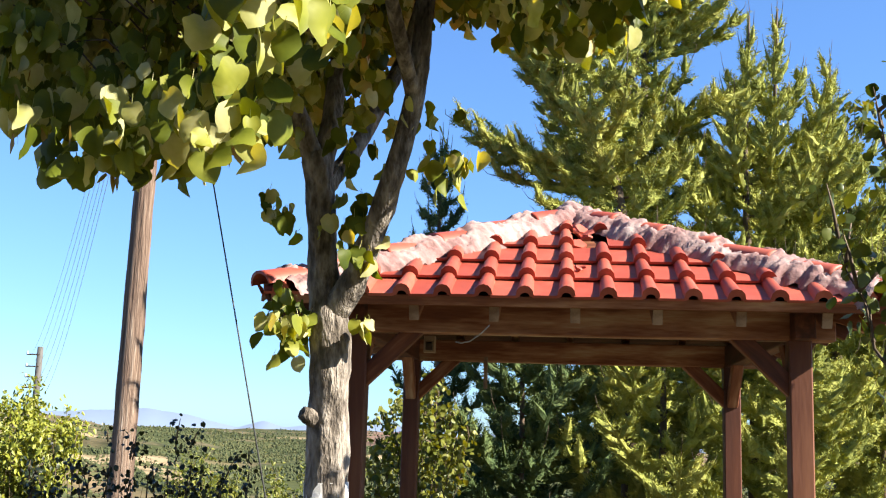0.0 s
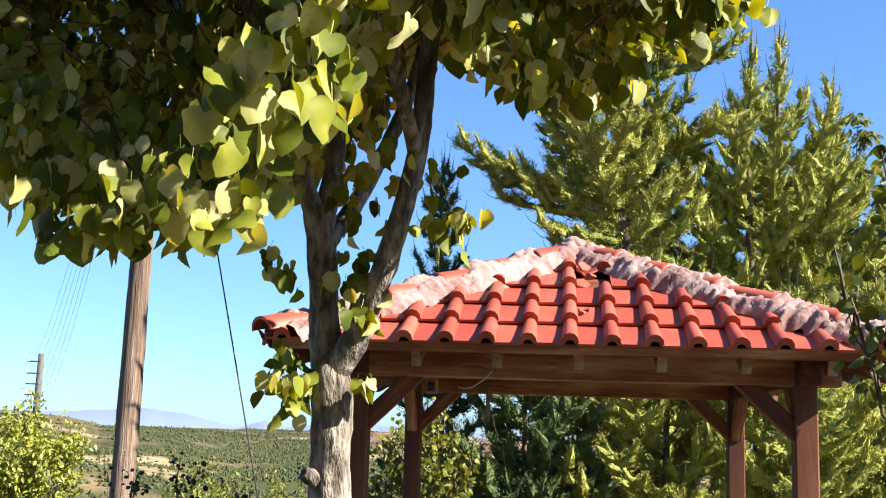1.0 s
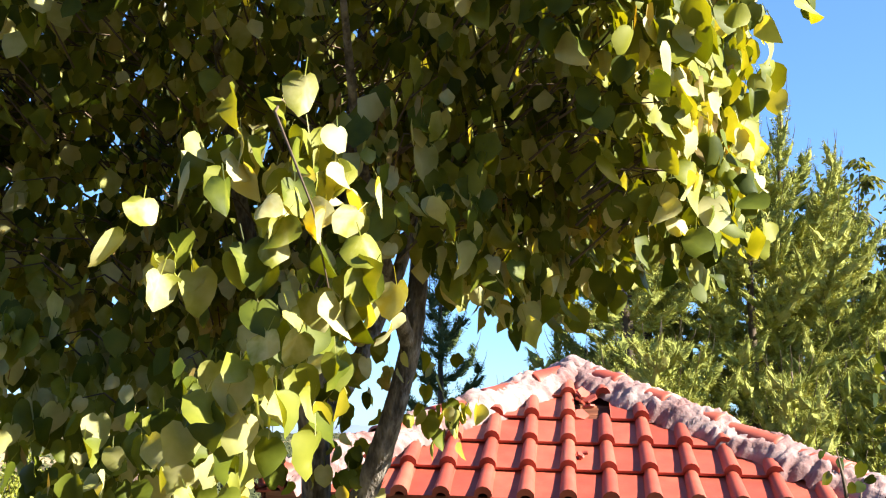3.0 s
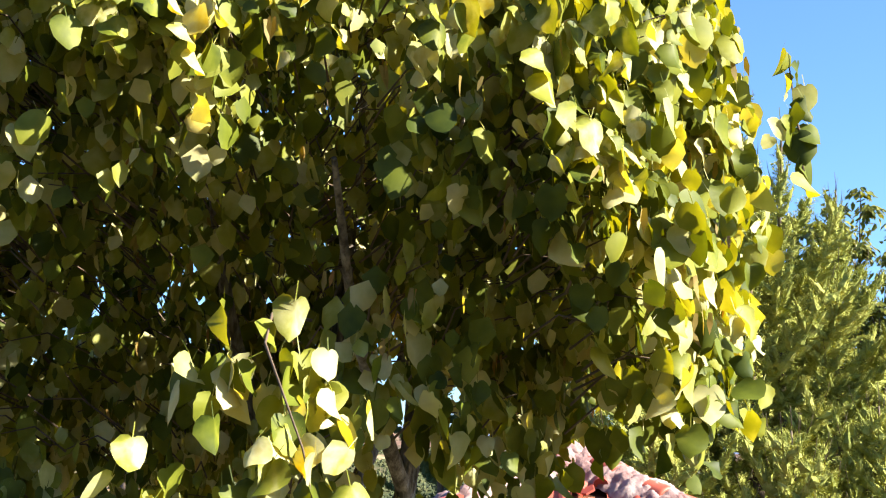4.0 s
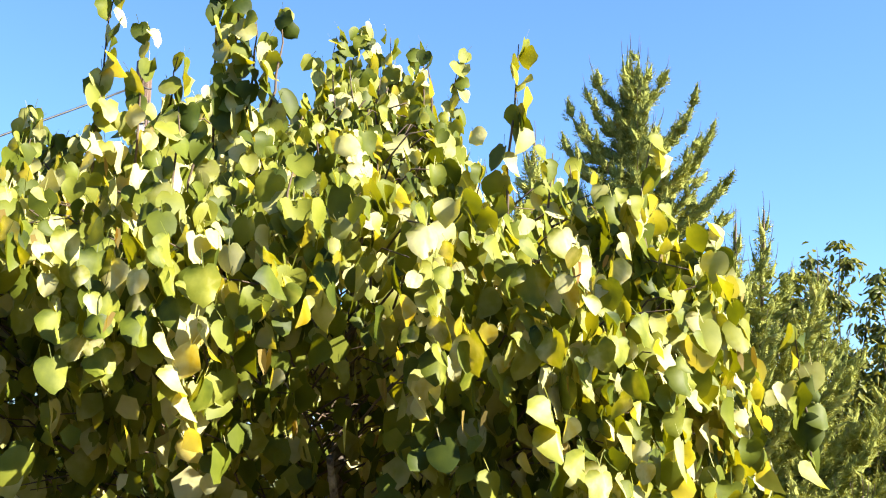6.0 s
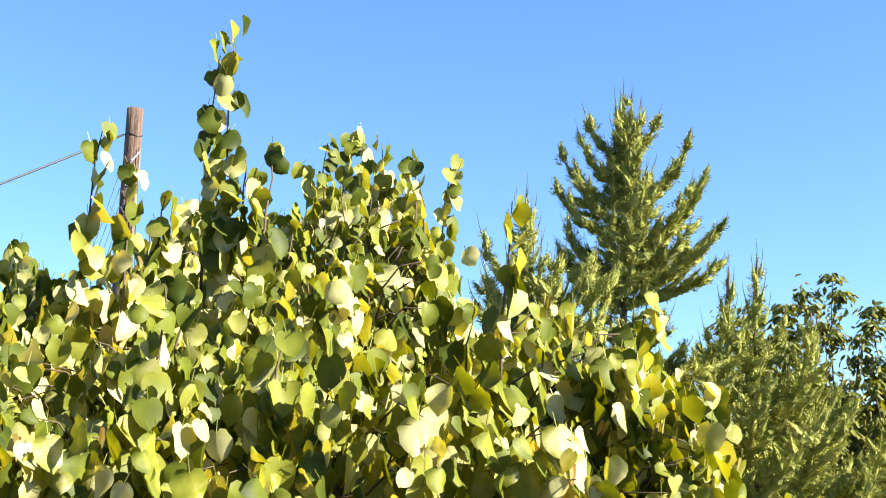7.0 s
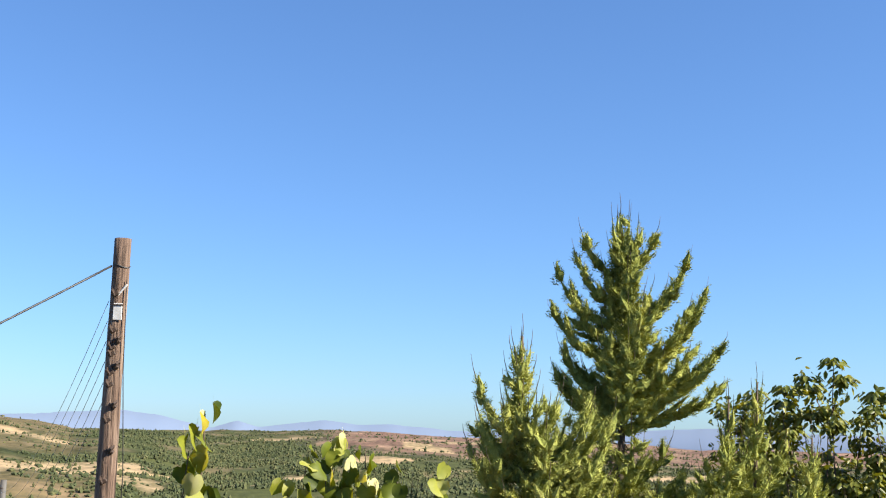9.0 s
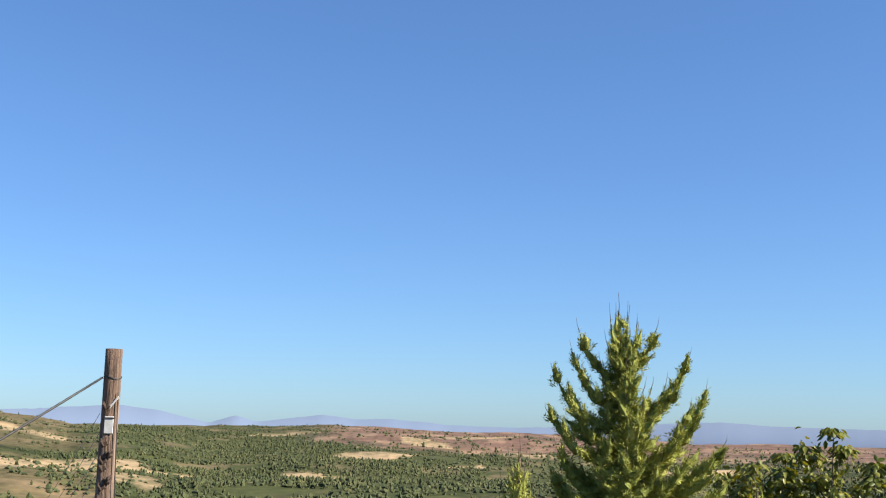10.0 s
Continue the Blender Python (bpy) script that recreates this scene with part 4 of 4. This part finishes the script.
    for i in range(boughs):
        z = tall * (low + (0.97 - low) * ((i + rng.random()) / boughs) ** 0.9)
        s = z / tall
        out = reach * (1 - s) ** taper * (0.75 + 0.25 * min(1.0, s / 0.2)) * rng.uniform(0.6, 1.12) + 0.05
        if spire:
            u = tall - z
            out = min(reach, 0.05 + spire * min(u, 1.0) + 0.7 * max(0.0, u - 1.0)) * rng.uniform(0.7, 1.1)
        if any(a < z < c for a, c in gaps):
            # dead wood only
            for k in range(5):
                d = Vector((rng.gauss(0, 1), rng.gauss(0, 1), rng.uniform(-0.9, 0.6))).normalized() * rng.uniform(0.4, 1.0)
                p = Vector((axis(z), 0, z + 0.03 * k))
                wood.append(tube([p, p + d * 0.2, p + d * 0.36 + Vector((rng.gauss(0, 0.04), 0, -0.08)), p + d * 0.5 + Vector((rng.gauss(0, 0.06), 0, -0.02))], [0.009, 0.007, 0.005, 0.003], 4))
            continue
        bough(z, i * 2.39996 + rng.uniform(-0.4, 0.4), out, min(tall - 0.02, z + out * rise * rng.uniform(0.6, 1.3) * (0.6 + 1.1 * s * s) + 0.10))
    for z, ang, out, top in arms:
        bough(z, radians(ang), out, top)
    # short growth close round the trunk
    for k in range(int(tall * core * density)):
        z = tall * (0.1 + 0.85 * rng.random() ** 0.8)
        if any(a - 0.15 < z < c + 0.2 for a, c in gaps):
            continue
        a = rng.uniform(0, 6.3)
        rad = reach * 0.38 * (1 - z / tall) ** 0.75 * math.sqrt(rng.random()) + 0.03
        if tall - z < 1.1 and spire:
            rad = 0.07
        o = Vector((math.cos(a), math.sin(a), 0))
        placed.append((rng.randrange(10), o * rad + Vector((axis(z), 0, z - 0.05)), turn_to(o * 0.7 + Vector((0, 0, 1)), rng.uniform(0, 6.3)), size * rng.uniform(0.8, 1.2)))
    clothe([Vector((axis(tall - 0.9), 0, tall - 0.9)), Vector((axis(tall - 0.4), 0, tall - 0.4)), Vector((axis(tall), 0, tall))], 0.07, 0.01, 50, 0.0)
    wood.append(tube([(axis(tall), 0, tall - 0.05), (axis(tall) + 0.01, 0, tall + 0.1), (axis(tall), 0.01, tall + 0.26)], [0.007, 0.005, 0.003], 3))
    v, f = gather(wood)
    piece("bough_work", mesh_from("bough_work", v, f, M_TWIG), tree, kind="stuff")
    v, f = scatter(shapes, placed)
    v, f = gather([([tuple(q) for q in v], f), *bodies])
    piece("foliage", mesh_from("foliage", v, f, mat or M_CYPRESS, False), tree, kind="stuff")
    return tree


G = "conifers behind the gazebo"
cypress(2.52, 14.25, 9.26, 1.75, 1, "tall cypress with upswept olive-green boughs and a bare inner trunk", boughs=104, taper=0.92, gaps=((5.95, 6.3),), density=1.0, fat=1.3, core=320, group=G, arms=[
    (8.45, 5, 0.46, 9.02), (8.3, -60, 0.3, 9.05), (7.75, -10, 0.82, 8.60), (7.7, 15, 0.6, 8.3), (7.15, 0, 1.06, 8.22), (7.2, -30, 0.85, 7.95), (6.75, -5, 1.28, 7.57), (6.7, 15, 1.05, 7.3), (6.85, -40, 0.9, 7.4), (6.5, -15, 1.2, 7.0),
    (8.4, 178, 0.53, 9.0), (8.0, 188, 0.62, 8.65), (7.75, 175, 0.84, 8.42), (7.3, 185, 0.93, 7.93), (7.5, 200, 0.7, 8.1), (6.8, 182, 0.78, 7.45), (6.6, 190, 0.72, 7.05), (6.5, 170, 0.85, 7.2), (7.9, -90, 0.5, 8.5), (8.6, -80, 0.25, 9.15), (7.3, -80, 0.7, 8.0), (6.9, -95, 0.75, 7.5),
    (5.5, -20, 1.4, 6.0), (5.2, -60, 1.5, 5.6), (4.9, 200, 1.1, 5.4)])
cypress(1.04, 12.3, 7.45, 0.82, 2, "slender cypress with brownish tip and a long low side bough", boughs=58, low=0.5, sweep=0.95, spire=0.19, density=0.85, fat=1.15, group=G, arms=[
    (6.35, 182, 0.48, 7.0), (6.1, 0, 0.42, 6.75), (6.0, -10, 0.8, 6.75), (5.8, -30, 0.8, 6.6), (5.9, 185, 0.4, 6.3), (5.5, -80, 0.5, 6.3), (5.5, 185, 0.35, 5.9), (5.3, 5, 0.7, 6.1), (6.2, -80, 0.4, 6.65), (6.1, -120, 0.4, 6.6),
    (4.45, 184, 1.80, 4.95), (4.4, 189, 1.5, 4.65), (4.45, 176, 1.35, 4.6), (4.3, 192, 1.1, 4.4), (4.5, 190, 0.75, 4.75), (4.2, 180, 1.4, 4.35), (3.9, 200, 1.1, 4.0), (3.8, 185, 0.9, 3.9)])
cypress(3.72, 13.7, 6.85, 1.6, 3, "olive-green cypress with a narrow tip and broad body", boughs=46, spire=0.16, fat=1.2, density=0.75, group=G)
cypress(4.16, 14.0, 7.08, 1.5, 4, "olive-green cypress with a narrow spire", boughs=48, spire=0.16, fat=1.2, density=0.75, group=G)
cypress(4.93, 14.2, 6.40, 1.6, 5, "olive-green cypress with a narrow spire and broad body", boughs=44, spire=0.15, fat=1.25, density=0.85, group=G)
cypress(4.7, 12.3, 3.6, 1.4, 6, "broad olive-green cypress with drooping skirts", boughs=46, fat=1.3, density=0.72, group=G)
cypress(2.2, 11.6, 3.6, 1.6, 7, "broad low cypress with olive-green sprays", boughs=40, taper=0.6, fat=1.3, density=0.72, group=G)
cypress(0.75, 11.4, 3.0, 1.15, 8, "broad low cypress with deep green sprays", mat=M_BLUECYP, boughs=50, fat=1.3, density=0.75, group=G)
cypress(3.4, 11.2, 3.3, 1.5, 9, "broad low cypress with olive-green sprays", boughs=40, fat=1.3, density=0.72, group=G)
cypress(1.6, 13.0, 3.5, 1.5, 11, "broad low cypress with olive-green sprays", boughs=40, taper=0.5, fat=1.4, density=0.8, group=G)
cypress(-0.1, 15.5, 5.6, 1.1, 10, "dark blue-green cypress with a thin top", mat=M_BLUECYP, boughs=40, group=G)


# ---- broadleaf shrubs and trees farther off ----
def bush(name, x, y, base, tall, reach, count, seed, label, category, mat, leaf, wood=7, spiky=0.0, droop=0.2, group="", crown_low=0.1, tufts=0):
    """A shrub or small tree: stems that part and thin out, and leaves in clusters along their outer ends."""
    rng = random.Random(seed)
    drop = land(x, y) if base is None else base
    ob = empty(name, pose(x, y, drop), label, category, group)
    tall -= drop
    shapes = [leaf_shape(rng.uniform(0.1, 0.5), rng.uniform(-0.2, 0.3), 0.1, rng) for _ in range(5)] if leaf < 0.1 else [far_leaf(rng, 0.6) for _ in range(5)]
    stems, placed, ends = [], [], []
    if crown_low > 0.2:
        stems.append(tube([(0, 0, -0.2), (0.03, 0, tall * crown_low * 0.6), (0, 0.02, tall * crown_low)], [0.009 * tall ** 1.25, 0.008 * tall ** 1.25, 0.007 * tall ** 1.25], 8))
    for k in range(wood):
        a = 2.4 * k + rng.uniform(-0.4, 0.4)
        r = reach * math.sqrt((k + 0.5) / wood) * rng.uniform(0.75, 1.1)
        h = tall * (1 - 0.35 * (r / reach) ** 2) * rng.uniform(0.85, 1.05)
        foot = Vector((0.03 * math.cos(a), 0.03 * math.sin(a), tall * (crown_low if crown_low > 0.2 else 0) * 0.97))
        tip = Vector((r * math.cos(a), r * math.sin(a), h))
        pts = bend(foot, tip, (0.12 * r * math.cos(a), 0.12 * r * math.sin(a), 0.0), 6, rng, 0.02 * tall ** 0.5)
        stems.append(tube(pts, [0.0028 * tall ** 1.15 * (1 - i / 7.5) for i in range(7)], 5))
        for j in range(7):
            s = rng.uniform(0.25, 0.98)
            i = min(5, int(s * 6))
            p = pts[i].lerp(pts[i + 1], s * 6 - i)
            q = p + Vector((rng.gauss(0, 0.25), rng.gauss(0, 0.25), rng.uniform(0.1, 0.6) * (1 + spiky))) * reach * 0.45
            stems.append(tube([p, p.lerp(q, 0.5) + Vector((0, 0, 0.02)), q], [0.005 * tall ** 0.5, 0.0035 * tall ** 0.5, 0.0015], 4))
            ends.append((p, q))
        ends.append((pts[3], tip))
    for k in range(count):
        p, q = ends[rng.randrange(len(ends))]
        s = rng.random() ** 0.6
        c = p.lerp(q, s) + Vector((rng.gauss(0, 1), rng.gauss(0, 1), rng.gauss(0, 1))) * leaf * 0.9
        nd = Vector((rng.gauss(0, 1), rng.gauss(0, 1) - 0.4, rng.gauss(0.5, 0.6)))
        placed.append((rng.randrange(5), c, leaf_frame(nd, rng.gauss(0, 0.9), droop), leaf * rng.uniform(0.6, 1.2)))
    # rosettes of long leaves that hang from the shoots' ends
    for k in range(tufts):
        p, q = ends[k % len(ends)]
        if q.z < tall * 0.45:
            continue
        g = rng.uniform(0.85, 1.15)
        for j in range(32):
            a = rng.uniform(0, 6.3)
            o = Vector((math.cos(a), math.sin(a), 0))
            c = q + o * rng.uniform(0.02, 0.22) * g + Vector((0, 0, rng.uniform(-0.10, 0.06)))
            placed.append((rng.randrange(5), c, leaf_frame(o * 0.7 + Vector((0, 0, 0.8)), rng.gauss(0, 0.4), 0.9), leaf * 1.0 * g * rng.uniform(0.8, 1.2)))
    v, f = gather(stems)
    piece("branching", mesh_from("branching", v, f, M_TWIG), ob)
    v, f = scatter(shapes, placed)
    piece("foliage", mesh_from("foliage", v, f, mat), ob, kind="stuff")
    return ob


bush("pear_tree", 1.97, 4.3, None, 3.35, 0.56, 900, 21, "small fruit tree with thin twigs and sparse glossy leaves", "tree", M_PEAR, 0.055, 12, 0.8, 0.4, crown_low=0.45)
bush("walnut_tree", 7.3, 21.0, None, 7.75, 2.3, 9000, 22, "broadleaf tree with tufts of drooping leaves", "tree", M_SHRUB, 0.15, 26, 0.2, 0.6, crown_low=0.25, tufts=230)
bush("walnut_tree", 9.2, 20.0, None, 7.65, 2.0, 7000, 23, "broadleaf tree with tufts of drooping leaves", "tree", M_SHRUB, 0.15, 22, 0.2, 0.6, crown_low=0.25, tufts=190)
bush("sunlit_shrub", -7.1, 19.0, None, 1.85, 1.2, 8500, 24, "dense yellow-green shrub in full sun", "shrub", M_GOLDSHRUB, 0.101, 22, 0.9)
bush("sunlit_shrub", -8.6, 20.5, None, 1.6, 1.2, 5500, 25, "dense yellow-green shrub in full sun", "shrub", M_GOLDSHRUB, 0.101, 18, 0.9)
bush("valley_shrub", -7.4, 36.0, None, 0.55, 2.0, 2600, 33, "olive-green shrub below the yard", "shrub", M_SHRUB, 0.16, 12, 0.6)
bush("valley_shrub", -4.2, 38.0, None, 0.5, 2.2, 2600, 34, "olive-green shrub below the yard", "shrub", M_SHRUB, 0.16, 12, 0.6)
bush("leafy_shrub", -0.25, 10.6, None, 2.05, 0.62, 1900, 26, "fresh green shrub beside the gazebo", "shrub", M_SHRUB, 0.055, 14, 0.4)
for x, y, h, s in ((-2.15, 7.6, 1.58, 27), (-1.75, 7.7, 1.62, 28), (-1.35, 7.6, 1.4, 29), (-2.45, 7.5, 1.50, 30), (-1.95, 7.9, 1.4, 31), (-2.65, 7.7, 1.3, 32)):
    bush("twiggy_shrub", x, y, None, h, 0.30, 360, s, "dark twiggy shrub with small leaves", "shrub", M_DARKLEAF, 0.034, 7, 1.2, 0.1, "twiggy hedge")


# ---- ground and distance ----
def terrain():
    angles = [-180 + 6 * i for i in range(25)] + [-30 + 0.15 * i for i in range(400)] + [30 + 6 * i for i in range(25)]
    radii = [1.2 * 1.075 ** i for i in range(66)]
    while radii[-1] < 4600:
        radii.append(radii[-1] * 1.022)
    radii.append(4750)
    verts, faces = [(0, 0, 0)], []
    n_a = len(angles)
    for r in radii:
        for a in angles:
            x, y = r * math.sin(radians(a)), r * math.cos(radians(a))
            verts.append((x, y, land(x, y)))
    for i in range(n_a):
        faces.append((0, 1 + (i + 1) % n_a, 1 + i))
    for j in range(len(radii) - 1):
        for i in range(n_a):
            a, b = 1 + j * n_a + i, 1 + j * n_a + (i + 1) % n_a
            faces.append((a, b, b + n_a, a + n_a))
    me = mesh_from("ground", verts, faces, M_GROUND)
    shades = me.attributes.new("cover", "FLOAT_COLOR", "POINT")
    shades.data.foreach_set("color", [c for v in verts for c in (*cover(v[0], v[1])[0], 1.0)])
    ob = piece("ground", me, None)
    tagged(ob, "dry grassy yard falling away to rolling fields and scrub", "ground", kind="structure")


terrain()


def far_trees():
    """Pines and scrub of the valley and its slopes."""
    rng = random.Random(77)
    verts, faces = [], []
    made = 0
    while made < 32000:
        az = rng.uniform(-25, 25)
        r = 330 * (2400 / 330) ** rng.random()
        x, y = r * math.sin(radians(az)), r * math.cos(radians(az))
        d = cover(x, y)[1]
        if d + 0.14 < rng.uniform(0.0, 0.9) or noise.noise(Vector((x * 0.019, y * 0.025, 4.0))) < -0.06 - 0.3 * d:
            continue
        z = land(x, y) - 0.3
        pine = rng.random() < 0.25 + 0.6 * d
        tall = (1.4 + 2.8 * rng.random() ** 1.6 if pine else 0.8 + 1.8 * rng.random() ** 1.5) * (1 + 0.3 * smooth_step(900, 1800, r))
        w = tall * (rng.uniform(0.32, 0.55) if pine else rng.uniform(0.6, 1.2))
        o = len(verts)
        for h, k in ((0.05, 0.85), (0.55, 0.66 if pine else 0.95)):
            for j in range(4):
                a = 2 * math.pi * j / 4 + h * 2 + made
                q = w * k * rng.uniform(0.7, 1.25)
                verts.append((x + q * math.cos(a), y + q * math.sin(a), z + tall * h * rng.uniform(0.9, 1.1)))
        verts.append((x, y, z + tall))
        for j in range(4):
            j2 = (j + 1) % 4
            faces.append((o + j, o + j2, o + 4 + j2, o + 4 + j))
            faces.append((o + 4 + j, o + 4 + j2, o + 8))
        made += 1
    ob = piece("valley_woods", mesh_from("valley_woods", verts, faces, M_FOREST, False))
    tagged(ob, "far green pines and scrub scattered over the valley", "trees", kind="stuff")


far_trees()


RANGE_AZ = (-40, -24, -21, -18.6, -16.5, -14.5, -12.5, -11, -10.2, -8.9, -7.9, -6.8, -4.7, -3, -1.2, 1.5, 4, 7, 11, 15, 18, 23, 40)
RANGE_Z = (20, 25, 32, 40, 52, 64, 40, 10, -4, 28, 2, 14, 37, 20, 24, 4, -4, 0, 16, 33, 18, 11, 10)


def mountains():
    """Ridges on the horizon, their distance haze painted in as blue."""
    verts, faces = [], []
    n_ = 260
    for i in range(n_ + 1):
        az = -40 + 80 * i / n_
        x, y = 4850 * math.sin(radians(az)), 4850 * math.cos(radians(az))
        h = float(np.interp(az, RANGE_AZ, RANGE_Z)) + 3 * noise.noise(Vector((az * 0.9, 0, 0))) + 2 * noise.noise(Vector((az * 3, 1, 0)))
        verts += [(x, y, -160), (x, y, h), (x * 1.02, y * 1.02, -160)]
    for i in range(n_):
        a = 3 * i
        faces += [(a, a + 3, a + 4, a + 1), (a + 1, a + 4, a + 5, a + 2)]
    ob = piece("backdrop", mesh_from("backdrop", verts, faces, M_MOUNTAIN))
    tagged(ob, "mountain ridges on the horizon with haze painted in as blue", "mountains", kind="structure")


mountains()


# ---- unseen wall added behind the camera to block sky light ----
bm = box(15.0, 0.35, 7.2, 0.02, pose(0, 0, 3.55))
ob = part("wall_south", bm, M_BLOCKWALL)
ob.matrix_basis = pose(-1.0, -3.6, 0)
tagged(ob, "unseen plain wall added behind the yard to block sky light", "wall", kind="structure")
